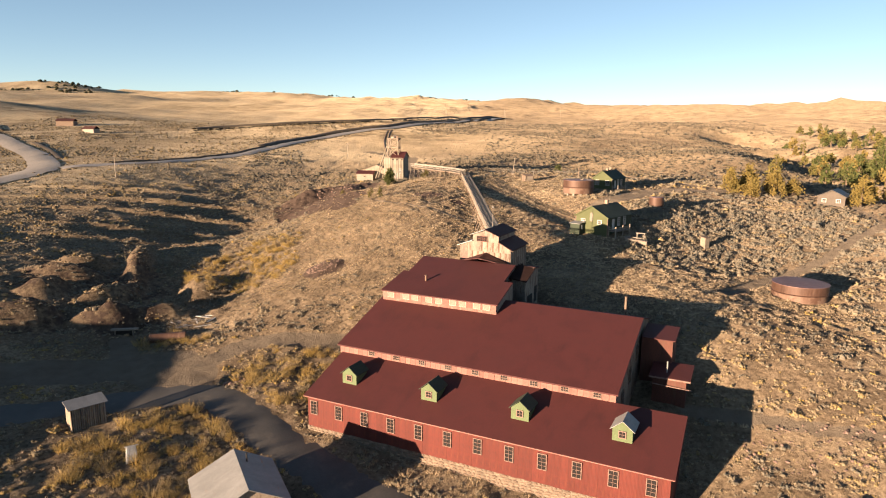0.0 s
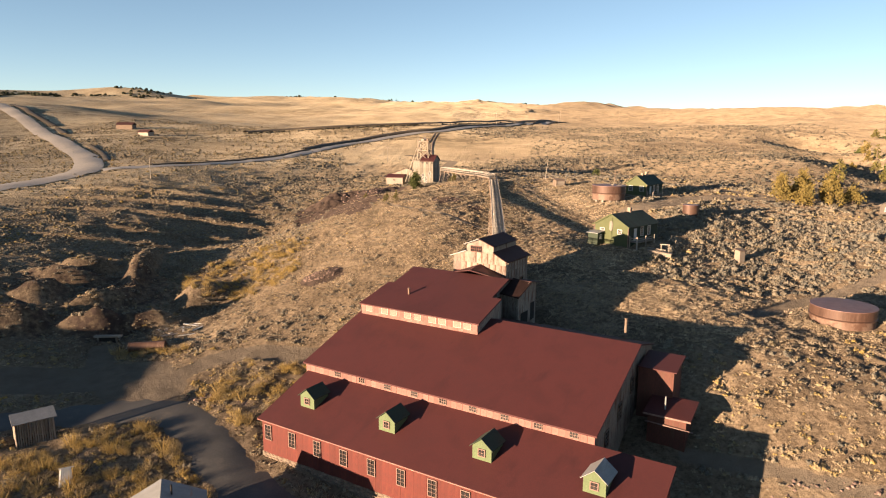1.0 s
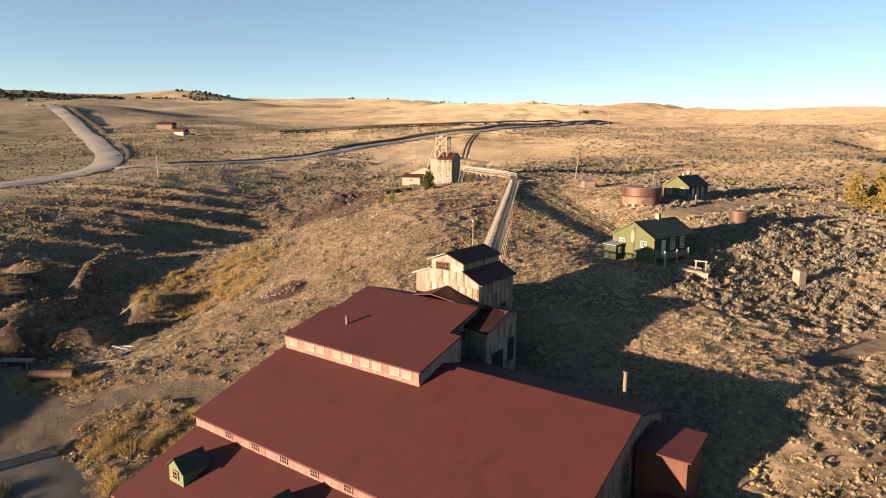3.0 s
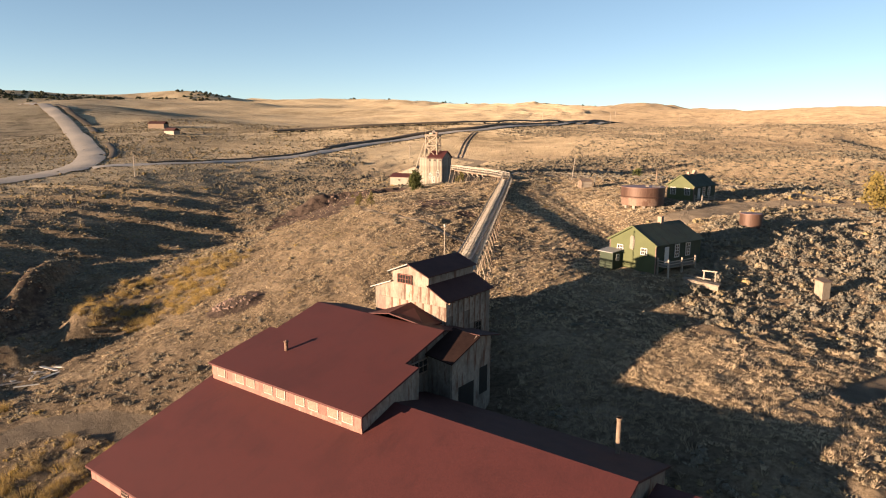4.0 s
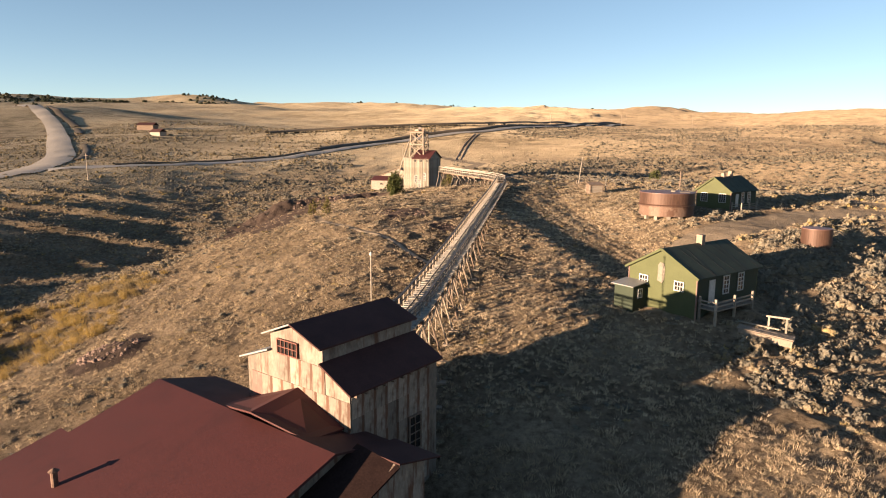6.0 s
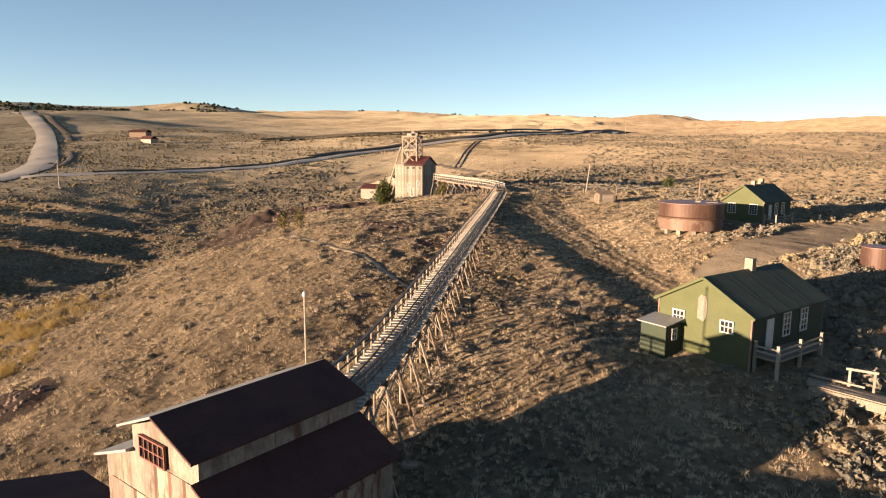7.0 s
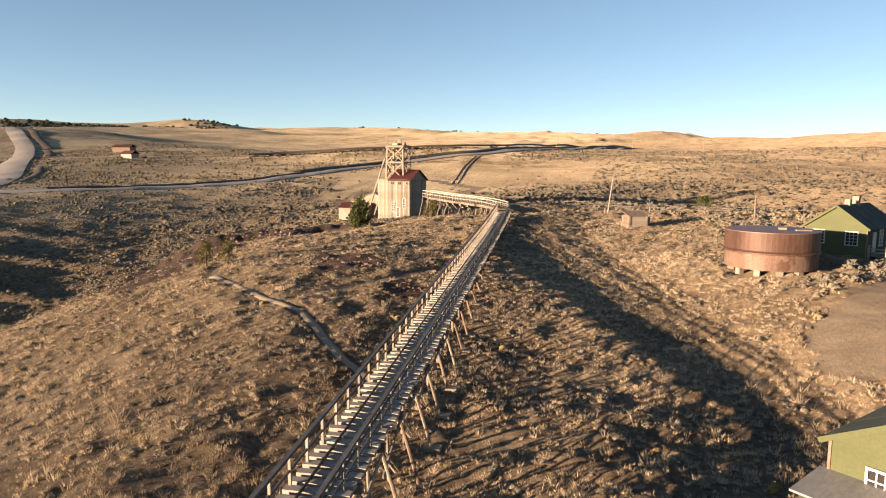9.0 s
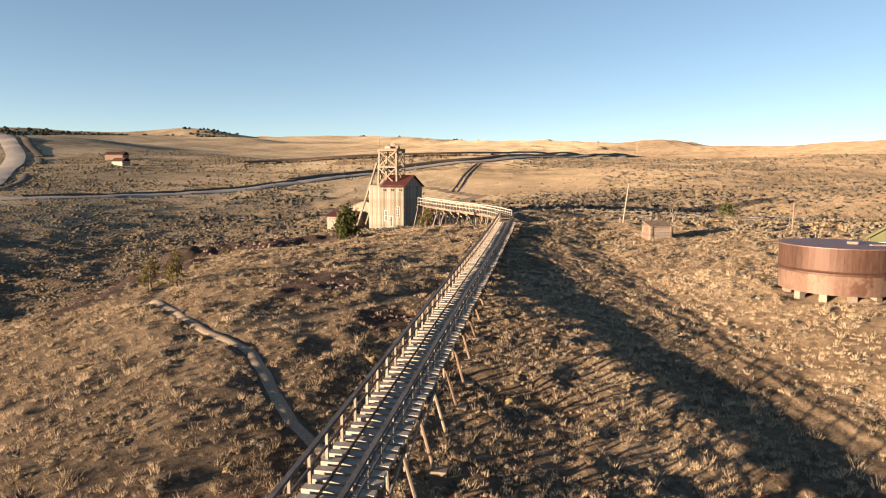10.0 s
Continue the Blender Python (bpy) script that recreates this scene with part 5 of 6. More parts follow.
rp = thing("loading_ramp", 36.2, 123.5, 16.7, -20, "low plank loading ramp with a timber gate frame", "ramp")
for i in range(5):
    part("plank", Geo().slab((0, -1.5 + i * 0.31, 0.12 + 0.02 * (i % 2)), (4.2, -1.5 + i * 0.31, -0.3), (4.2, -1.22 + i * 0.31, -0.3), (0, -1.22 + i * 0.31, 0.12 + 0.02 * (i % 2)), 0.07), M_WOOD, rp)
part("side_board", Geo().beam((0.1, -1.56, -0.25), (4.1, -1.56, -0.65), 0.06, 0.55), M_WOOD, rp)
part("curb_rail", Geo().beam((0.0, -0.1, 0.3), (3.0, -0.1, 0.05), 0.1, 0.12), M_PLANK, rp)
for x in (2.1, 3.4):
    part("gate_post", Geo().box(x, x + 0.14, 0.0, 0.14, -1.0, 0.95), M_PLANK, rp)
part("gate_beam", Geo().box(1.95, 3.65, 0.0, 0.15, 0.95, 1.09), M_PLANK, rp)

cb = thing("log_cabin", -19.0, 59.9, 0.2, -62, "log cabin with a pale tin roof and log gable", "cabin")
part("roof", Geo().slab((-0.4, 0, 4.4), (-0.4, -4.6, 2.1), (8.3, -4.6, 2.1), (8.3, 0, 4.4), 0.08), M_TIN, cb, "pale galvanised tin roof")
part("roof", Geo().slab((-0.4, 0, 4.4), (-0.4, 3.9, 2.4), (8.3, 3.9, 2.4), (8.3, 0, 4.4), 0.08), M_TIN, cb, "pale galvanised tin roof")
for i in range(10):
    z = -1.0 + i * 0.34
    for p, q in (((0, -4.2, z), (0, 3.6, z)), ((7.8, -4.2, z), (7.8, 3.6, z)), ((-0.2, 3.5, z + 0.1), (8.0, 3.5, z + 0.1)), ((-0.2, -4.1, min(z, 1.9)), (8.0, -4.1, min(z, 1.9)))):
        part("log", Geo().rod(p, q, 0.17, 0.17, 8), M_WOOD, cb)
for a in (0, 7.7):
    part("gable", Geo().wall_x([(-4.2, 2.1), (3.6, 2.3), (0, 4.25)], a, a + 0.15), M_WOOD, cb)
part("stove_pipe", Geo().rod((2.0, 0.9, 3.6), (2.0, 0.9, 4.9), 0.09), M_IRON, cb)

ps = thing("pole_shed", -43.0, 70.4, 1.4, 46, "leaning shed of upright poles with a tin roof", "shed")
part("roof", Geo().slab((-0.3, 0.3, 3.5), (4.1, 0.3, 3.5), (4.1, -2.0, 3.0), (-0.3, -2.0, 3.0), 0.07), M_TIN, ps, "pale galvanised tin roof")
for i in range(17):
    part("pole", Geo().rod((0.0 + i * 0.235, -1.7, -0.8), (0.0 + i * 0.235 + random.uniform(-0.06, 0.06), -1.7, 3.0), 0.1, 0.08, 6), M_WOOD, ps)
    part("pole", Geo().rod((0.0 + i * 0.235, 0.1, -0.6), (0.0 + i * 0.235, 0.1, 3.4), 0.1, 0.08, 6), M_WOOD, ps)
for i in range(7):
    part("pole", Geo().rod((0.0, -1.6 + i * 0.24, -0.6), (0.0, -1.6 + i * 0.24, 3.1 + i * 0.04), 0.11, 0.09, 6), M_WOOD, ps)
tt = thing("canvas_frame", -32.0, 64.2, ground_z(-32.0, 64.2), 40, "small pointed frame of whitewashed slats", "slat frame")
for i in range(7):
    part("slat", Geo().beam((-0.8 + i * 0.2, -0.5, 0), (-0.5 + i * 0.14, 0.3, 1.7), 0.16, 0.04), M_WHITE, tt)
part("ridge_bar", Geo().beam((-0.7, 0.3, 1.7), (0.7, 0.3, 1.6), 0.1, 0.1), M_WHITE, tt)

ad = thing("mine_portal", -51.0, 99.6, 2.9, 10, "timbered mine portal in a bank of dark spoil", "mine portal")
# A near-black block replaces the darkness inside the portal.
part("opening", Geo().box(-1.3, 1.3, 0.0, 0.4, -0.3, 1.5), M_DARK, ad, "near-black block for the unlit tunnel mouth")
part("lintel", Geo().box(-2.0, 2.2, -0.3, 0.5, 1.5, 1.75), M_PLANK, ad)
for x in (-1.5, 1.3):
    part("post", Geo().box(x, x + 0.2, -0.2, 0.1, -0.4, 1.5), M_WOOD, ad)

bh = thing("brown_cottage", 98.8, 166.0, 18.3, -38, "brown boarded cottage with a dark roof by the road", "cottage")
part("gable_wall", Geo().wall_y([(-3.1, -0.8), (3.1, -0.8), (3.1, 2.4), (0, 3.9), (-3.1, 2.4)], 0, 0.15), M_BROWN, bh)
part("gable_wall", Geo().wall_y([(-3.1, -0.8), (3.1, -0.8), (3.1, 2.4), (0, 3.9), (-3.1, 2.4)], 7.35, 7.5), M_BROWN, bh)
for k in (-1, 1):
    part("side_wall", Geo().box(min(k * 3.1, k * 2.95), max(k * 3.1, k * 2.95), 0.15, 7.35, -0.8, 2.4), M_BROWN, bh)
    part("roof", Geo().slab((0, -0.3, 4.15), (k * 3.5, -0.3, 2.4), (k * 3.5, 7.8, 2.4), (0, 7.8, 4.15), 0.1), M_IRON, bh)
    put_window(window_mesh(0.8, 0.7, 2, 2), pane_mesh(0.8, 0.7), M_WHITE, bh, (k * 1.6, -0.02, 1.4))


# ---- poles ----
def power_pole(x, y, tall, lean=0.0):
    p = thing("utility_pole", x, y, ground_z(x, y), 0, "bare wooden utility pole", "pole", "utility poles")
    part("shaft", Geo().rod((0, 0, -0.5), (lean, 0, tall), 0.13, 0.09, 8), M_PLANK, p)
    part("cross_arm", Geo().beam((lean - 0.9, 0.2, tall - 0.5), (lean + 0.9, -0.2, tall - 0.5), 0.1, 0.12), M_WOODDK, p)


for x, y, tall in ((-120, 230, 8), (-53, 330, 8), (-9, 600, 11), (47, 627, 12), (64, 900, 16), (153, 990, 18), (246, 1137, 18)):
    power_pole(x, y, tall)
LX, LY, LZ = 9.6, 106.6, 24.3
lp = thing("lamp_post", LX, LY, ground_z(LX, LY), 0, "thin pale metal post with a small lamp", "lamp post")
lt = LZ - ground_z(LX, LY)
part("shaft", Geo().rod((0, 0, -0.3), (0, 0, lt), 0.055, 0.045, 8), M_PLANK, lp)
part("lamp", Geo().ring([(0.06, lt), (0.1, lt + 0.06), (0.08, lt + 0.2), (0.03, lt + 0.26)], 10), M_WHITE, lp)


po = thing("leaning_pole", 21.1, 210.5, ground_z(21.1, 210.5), 0, "bare leaning pole by the dirt road", "pole")
part("shaft", Geo().rod((0, 0, -0.4), (0.7, 0, 5.8), 0.1, 0.07, 8), M_PLANK, po)
part("stub", Geo().box(-0.5, -0.3, -0.2, 0, -0.2, 0.9), M_WOOD, po)
st = thing("dead_snag", 26.6, 199.0, ground_z(26.6, 199.0), 0, "short dead tree with bare twisted limbs", "dead tree")
part("trunk", Geo().rod((0, 0, -0.3), (0.05, 0, 2.6), 0.12, 0.08, 8), M_TWIG, st)
rl = random.Random(12)
for i in range(9):
    a = rl.uniform(0, 6.28)
    b = Vector((0.05, 0, rl.uniform(1.9, 2.6)))
    part("limb", Geo().rod(b, b + Vector((math.cos(a) * 0.5, math.sin(a) * 0.5, rl.uniform(0.3, 1.1))), 0.05, 0.02, 5), M_TWIG, st)
p2 = thing("fence_pole", 40.7, 200.8, ground_z(40.7, 200.8), 0, "short dark post behind the rusted tank", "post")
part("shaft", Geo().rod((0, 0, -0.4), (0.05, 0, 3.4), 0.12, 0.1, 8), M_WOODDK, p2)


def buck_fence(x0, y0, x1, y1, n, seed):
    """Crossed buck posts with loose rails between them, partly fallen."""
    r = random.Random(seed)
    f = thing("buck_fence", x0, y0, 0, 0, "grey buck-and-rail fence, partly fallen, along the dirt road", "fence", "buck fences")
    pts = [(x0 + (x1 - x0) * i / n, y0 + (y1 - y0) * i / n) for i in range(n + 1)]
    dx, dy = (x1 - x0), (y1 - y0)
    ln = math.hypot(dx, dy)
    sx, sy = -dy / ln, dx / ln
    for i, (x, y) in enumerate(pts):
        g = ground_z(x, y)
        for k in (-1, 1):
            part("buck", Geo().rod((x - x0 - sx * 0.6 * k, y - y0 - sy * 0.6 * k, g - 0.1), (x - x0 + sx * 0.3 * k, y - y0 + sy * 0.3 * k, g + 1.0), 0.05, 0.04, 6), M_TWIG, f)
        if i < n:
            x2, y2 = pts[i + 1]
            g2 = ground_z(x2, y2)
            for h in (0.3, 0.6, 0.85):
                if r.random() < 0.6:
                    part("rail", Geo().rod((x - x0, y - y0, g + h + r.uniform(-0.35, 0.1)), (x2 - x0, y2 - y0, g2 + h + r.uniform(-0.3, 0.1)), 0.04, 0.035, 6), M_TWIG, f)


buck_fence(28, 219, 46, 211, 7, 1)
buck_fence(13, 229, 26, 221, 5, 2)

# debris below the mine portal
bo = thing("old_boiler", -42.0, 96.0, ground_z(-42.0, 96.0), 14, "rusted boiler shell lying in golden brush", "boiler")
part("shell", Geo().rod((-2.6, 0, 0.6), (2.6, 0, 0.75), 0.75, 0.75, 18), M_RUST, bo)
part("end_plate", Geo().rod((-2.72, 0, 0.6), (-2.6, 0, 0.6), 0.8, 0.8, 18), M_RUSTPALE, bo)
rd = random.Random(21)
for i in range(16):
    x, y = -41.5 + rd.uniform(-4, 4), 103.5 + rd.uniform(-4, 4)
    b = thing("loose_board", x, y, ground_z(x, y) + 0.12, rd.uniform(0, 180), "bleached loose board lying on the dirt", "board", "scattered boards")
    part("plank", Geo().beam((-rd.uniform(0.6, 2), 0, 0), (rd.uniform(0.6, 2), 0, rd.uniform(0, 0.2)), rd.uniform(0.2, 0.6), 0.06), rd.choice((M_WHITE, M_WHITE, M_PLANK)), b)


# ---- far ranch ----
def ranch_house(x, y, w, d, h, turn, label, wall=None):
    r = thing("ranch_house", x, y, ground_z(x, y), turn, label, "house")
    part("wall", Geo().box(-w / 2, w / 2, -d / 2, d / 2, -1, h), wall or M_WOODDK, r)
    for k in (-1, 1):
        part("roof", Geo().slab((-w / 2 - 0.4, 0, h + 1.8), (w / 2 + 0.4, 0, h + 1.8), (w / 2 + 0.4, k * (d / 2 + 0.5), h - 0.1), (-w / 2 - 0.4, k * (d / 2 + 0.5), h - 0.1), 0.15), M_DARKROOF, r)


ranch_house(-292, 488, 12, 8, 3.2, 10, "low dark ranch house out on the grassland")
ranch_house(-240, 428, 9, 5, 2.4, -15, "small whitewashed outbuilding out on the grassland", M_PLANK)

# ---- plants ----
def tri_leaves(rng, n, size, dome):
    """Corners of n small leaf clumps on a rounded body: array (n, 3, 3)."""
    a = rng.uniform(0, 2 * np.pi, n)
    h = rng.uniform(0.0, 1.0, n)
    r = np.sqrt(np.clip(1 - h * h, 0.02, 1)) * rng.uniform(0.55, 1.05, n)
    c = np.stack([np.cos(a) * r, np.sin(a) * r, h * dome * rng.uniform(0.6, 1.1, n)], 1)
    out = c * np.array([1, 1, 1.0]) + rng.normal(0, 0.35, (n, 3))
    out /= np.linalg.norm(out, axis=1)[:, None]
    t1 = np.cross(out, rng.normal(0, 1, (n, 3)))
    t1 /= np.linalg.norm(t1, axis=1)[:, None] + 1e-9
    t2 = np.cross(out, t1)
    s = size * rng.uniform(0.6, 1.4, (n, 1))
    return np.stack([c + t1 * s, c - 0.5 * t1 * s + 0.87 * t2 * s, c - 0.5 * t1 * s - 0.87 * t2 * s], 1)


def tri_blades(rng, n, spread_out, thick=1.0):
    """Upright grass blades: array (n, 3, 3)."""
    a = rng.uniform(0, 2 * np.pi, n)
    r = rng.uniform(0, 0.5, n)
    b = np.stack([np.cos(a) * r, np.sin(a) * r, np.zeros(n)], 1)
    lean = np.stack([np.cos(a), np.sin(a), np.zeros(n)], 1) * rng.uniform(0.1, spread_out, (n, 1))
    tip = b + lean + np.stack([np.zeros(n), np.zeros(n), rng.uniform(0.6, 1.1, n)], 1)
    q = rng.uniform(0, 2 * np.pi, n)
    w = np.stack([np.cos(q), np.sin(q), np.zeros(n)], 1) * rng.uniform(0.025, 0.055, (n, 1)) * thick
    return np.stack([b - w, b + w, tip], 1)


ca, sa = math.cos(radians(-24.9)), math.sin(radians(-24.9))


def clear(x, y, s0, s1, d0, d1, ox=-14.7, oy=73.4, c=ca, s=sa):
    u, v = (x - ox) * c + (y - oy) * s, (y - oy) * c - (x - ox) * s
    return (u > s0) & (u < s1) & (v > d0) & (v < d1)


def free(x, y):
    """Where plants may stand."""
    ok = way_mask(x, y) < 0.45
    ok &= ~clear(x, y, 0.3, 43.5, -1.0, 7.5) & ~clear(x, y, 0, 42.8, 7, 27.2) & ~clear(x, y, 0, 19, 27, 39)
    for cx, cy, r in ((33.3, 129.4, 6.2), (45, 178.3, 5.2), (34.7, 167.2, 4.1), (58.6, 100.9, 4.4), (49.1, 147.9, 1.7), (-18, 228.5, 5), (-16, 58, 5), (103.5, 171, 5.5), (-39.8, 70.5, 2.6), (25, 194.6, 2), (52.9, 126.2, 1.2)):
        ok &= np.hypot(x - cx, y - cy) > r
    d = tarmac_distance(x, y)
    bare_rock = (spoil_mask(x, y) > 0.55) & (np.sin(x * 37.7) * np.cos(y * 29.3) < 0.75)
    return ok & (d > 3.1) & ~bare_rock


def scatter(name, templates, x, y, size, flat, tint, material, label, category, seed, sink=0.06):
    rng = np.random.RandomState(seed)
    z = tufted_height(x, y)
    n = len(x)
    turn = rng.uniform(0, 2 * np.pi, n)
    pick = rng.randint(0, len(templates), n)
    cos_, sin_ = np.cos(turn), np.sin(turn)
    co, tn = [], []
    faces, base = [], 0
    for i, (t, f) in enumerate(templates):
        w = np.nonzero(pick == i)[0]
        if not len(w):
            continue
        t = t[None]
        sx = (size[w] * rng.uniform(0.85, 1.2, len(w)))[:, None]
        sz = (size[w] * flat[w])[:, None]
        px = (t[:, :, 0] * cos_[w][:, None] - t[:, :, 1] * sin_[w][:, None]) * sx + x[w][:, None]
        py = (t[:, :, 0] * sin_[w][:, None] + t[:, :, 1] * cos_[w][:, None]) * sx + y[w][:, None]
        pz = t[:, :, 2] * sz + (z[w] - sink * size[w])[:, None]
        co.append(np.stack([px, py, pz], 2).reshape(-1, 3))
        leaf = rng.normal(0, 0.07, (len(w), -(-t.shape[1] // 3))).repeat(3, axis=1)[:, :t.shape[1]]
        tn.append((tint[w][:, None] + leaf).ravel())
        faces.append((f[None] + base + (np.arange(len(w)) * t.shape[1])[:, None, None]).reshape(-1, 3))
        base += len(w) * t.shape[1]
    co, tn = np.concatenate(co), np.clip(np.concatenate(tn), 0, 1)
    me = quick_mesh(name, co, np.concatenate(faces), material, tn)
    me.polygons.foreach_set("use_smooth", np.ones(len(me.polygons), bool))
    return tagged(new(name, me), label, category, kind="stuff")


rng = np.random.RandomState(11)


def throw(n, x0, x1, y0, y1, seed_patch, patch=25.0, floor=0.15):
    x, y = rng.uniform(x0, x1, n), rng.uniform(y0, y1, n)
    keep = rng.uniform(0, 1, n) < np.clip(floor + 0.55 + 0.75 * waves(x, y, seed_patch, patch, 3), floor, 1)
    keep &= free(x, y) & ~((((x + 35) / 55) ** 2 + ((y - 375) / 95) ** 2 < 1 + 0.3 * waves(x, y, 63, 40, 3)) & (rng.uniform(0, 1, n) < 0.93))
    return x[keep], y[keep]


def dome(r, k, rings):
    """A lumpy cushion: corners and triangles that share them."""
    rows = []
    for rad, z in rings:
        j = r.uniform(0.75, 1.22, k)
        a = (np.arange(k) + r.uniform(-0.3, 0.3, k)) * 2 * np.pi / k
        rows.append(np.stack([np.cos(a) * rad * j, np.sin(a) * rad * j, np.full(k, z) * r.uniform(0.8, 1.2, k)], 1))
    co = np.concatenate(rows + [np.array([[r.uniform(-0.2, 0.2), r.uniform(-0.2, 0.2), 0.95]])])
    f = []
    for m in range(len(rings) - 1):
        for i in range(k):
            n = (i + 1) % k
            f += [(m * k + i, m * k + n, m * k + k + n), (m * k + i, m * k + k + n, m * k + k + i)]
    m = (len(rings) - 1) * k
    f += [(m + i, m + (i + 1) % k, len(co) - 1) for i in range(k)]
    return co, np.array(f)


def fur(r, n, length, width):
    """Fine twigs or blades standing out of a cushion: array (n, 3, 3)."""
    a, h = r.uniform(0, 2 * np.pi, n), r.uniform(0.0, 1.0, n)
    q = np.sqrt(1 - h * h)
    c = np.stack([np.cos(a) * q, np.sin(a) * q, h], 1)
    d = c * np.array([1, 1, 0.5]) + np.array([0, 0, 0.7]) + r.normal(0, 0.35, (n, 3))
    d /= np.linalg.norm(d, axis=1)[:, None]
    w = np.cross(d, r.normal(0, 1, (n, 3)))
    w *= width * r.uniform(0.6, 1.4, (n, 1)) / (np.linalg.norm(w, axis=1)[:, None] + 1e-9)
    base = c * 0.72
    return np.stack([base - w, base + w, base + d * length * r.uniform(0.5, 1.3, (n, 1))], 1)


def clump(seed, lumps, twigs, length, width, k, low=0.82):
    """One plant: a few cushions grown together, with twigs standing out."""
    r = np.random.RandomState(seed)
    cos_, tris_, base = [], [], 0
    for i in range(lumps):
        co, f = dome(r, k, LOW)
        if lumps > 1:
            a = 2 * np.pi * (i + r.uniform(-0.25, 0.25)) / lumps
            g = r.uniform(0.55, 0.8)
            co = co * np.array([g, g, g * r.uniform(0.85, 1.25)]) + np.array([math.cos(a) * 0.45, math.sin(a) * 0.45, 0.0])
        cos_.append(co * low)
        tris_.append(f + base)
        base += len(co)
    t = fur(r, twigs, length, width).reshape(-1, 3)
    return np.concatenate(cos_ + [t]), np.concatenate(tris_ + [base + np.arange(len(t)).reshape(-1, 3)])


LOW = ((1.0, -0.1), (0.72, 0.62))


def leafy(seed, lumps, leaves, size):
    """One bush: dark cores wrapped in many small leaf sprays."""
    r = np.random.RandomState(seed)
    cos_, tris_, base, sprays = [], [], 0, []
    for i in range(lumps):
        a = 2 * np.pi * (i + r.uniform(-0.3, 0.3)) / lumps
        g = r.uniform(0.5, 0.75) if lumps > 1 else 1.0
        off = np.array([math.cos(a), math.sin(a), 0.0]) * (0.45 if lumps > 1 else 0.0)
        co, f = dome(r, 4, LOW)
        co = co * g * 0.7 + off
        cos_.append(co)
        tris_.append(f + base)
        base += len(co)
        sprays.append(tri_leaves(r, leaves // lumps, size / g, 0.95) * g + off)
    t = np.concatenate(sprays).reshape(-1, 3)
    return np.concatenate(cos_ + [t]), np.concatenate(tris_ + [base + np.arange(len(t)).reshape(-1, 3)])


def bare(tris):
    """A template without a cushion."""
    t = tris.reshape(-1, 3)
    return t, np.arange(len(t)).reshape(-1, 3)


bush_fine = [leafy(50 + i, 3, 36, 0.17) for i in range(9)]
bush_small = [leafy(60 + i, 2, 22, 0.2) for i in range(9)]
bush_tiny = [clump(80 + i, 1, 3, 0.35, 0.14, 5) for i in range(6)]
bush_far = [clump(90 + i, 1, 1, 0.3, 0.2, 4) for i in range(6)]
soft_bush = [leafy(40 + i, 2, 40, 0.14) for i in range(9)]
fine_grass = [bare(tri_blades(np.random.RandomState(140 + i), 20, 0.5) * np.array([1.0, 1.0, 0.9])) for i in range(12)]


def inner(x, y):
    """The strip below the way of flight."""
    return (x > -34) & (x < 34) & (y > 108) & (y < 205)


def meadow(x, y):
    """Dry golden grass without bushes behind the mill."""
    return ((x - 40) / 24) ** 2 + ((y - 99) / (11 + 0.1 * np.abs(x - 40))) ** 2 < 1 + 0.35 * waves(x, y, 67, 14, 3)


x, y = throw(10000, 14, 66, 84, 114, 66, 6, 0.5)
k = meadow(x, y)
x, y = x[k], y[k]
n = len(x)
scatter("meadow_grass", fine_grass, x, y, rng.gamma(4, 0.055, n) + 0.18, rng.uniform(0.45, 0.8, n), np.clip(0.6 + 0.3 * waves(x, y, 68, 9, 3) + rng.normal(0, 0.15, n), 0, 1), M_STRAW, "golden dry meadow grass", "grass", 12)


def thicket(x, y):
    """The flat of tall sagebrush beyond the houses."""
    edge = 4 * waves(x, y, 61, 20, 3)
    return (x > 36 + 0.25 * np.abs(y - 125) + edge) & (x < 98 + edge) & (y > 111 + 0.25 * (x - 40) + edge) & (y < 160 + edge)


x, y = throw(8200, 34, 102, 96, 166, 62, 7, 0.15)
k = thicket(x, y)
x, y = x[k], y[k]
n = len(x)
scatter("sagebrush", bush_fine, x, y, rng.gamma(3.5, 0.11, n) + 0.28, rng.uniform(0.8, 1.15, n), np.clip(0.27 + rng.normal(0, 0.15, n), 0, 1), M_SAGE, "tall rounded grey sagebrush standing close together", "sagebrush", 9)
# the strip below the way of flight
x, y = throw(5200, -34, 34, 108, 205, 41, 11, 0.1)
n = len(x)
scatter("sagebrush", soft_bush, x, y, rng.gamma(2.4, 0.09, n) + 0.12, rng.uniform(0.5, 0.85, n), np.clip(0.36 + 0.3 * waves(x, y, 44, 22, 3) + rng.normal(0, 0.2, n), 0, 1), M_SAGE, "grey-green and golden sagebrush clumps", "sagebrush", 1)
x, y = throw(35000, -34, 34, 108, 205, 65, 7, 0.45)
n = len(x)
# Grass right of the trestle is tinted paler to make up for weak sunlight.
scatter("bunch_grass", fine_grass, x, y, rng.gamma(3, 0.052, n) + 0.155, rng.uniform(0.6, 1.0, n), np.clip(0.42 + 0.44 * (x > 8) * (y < 175) + 0.3 * waves(x, y, 49, 12, 3) + rng.normal(0, 0.22, n), 0, 1), M_STRAW, "cushions of straw-coloured bunch grass", "grass", 11)
# dense sagebrush on the valley's banks and floor
x, y = throw(25000, -125, -32, 118, 262, 69, 15, 0.3)
k = ~((x > -80) & (y < 135)) & ~inner(x, y)
x, y = x[k], y[k]
n = len(x)
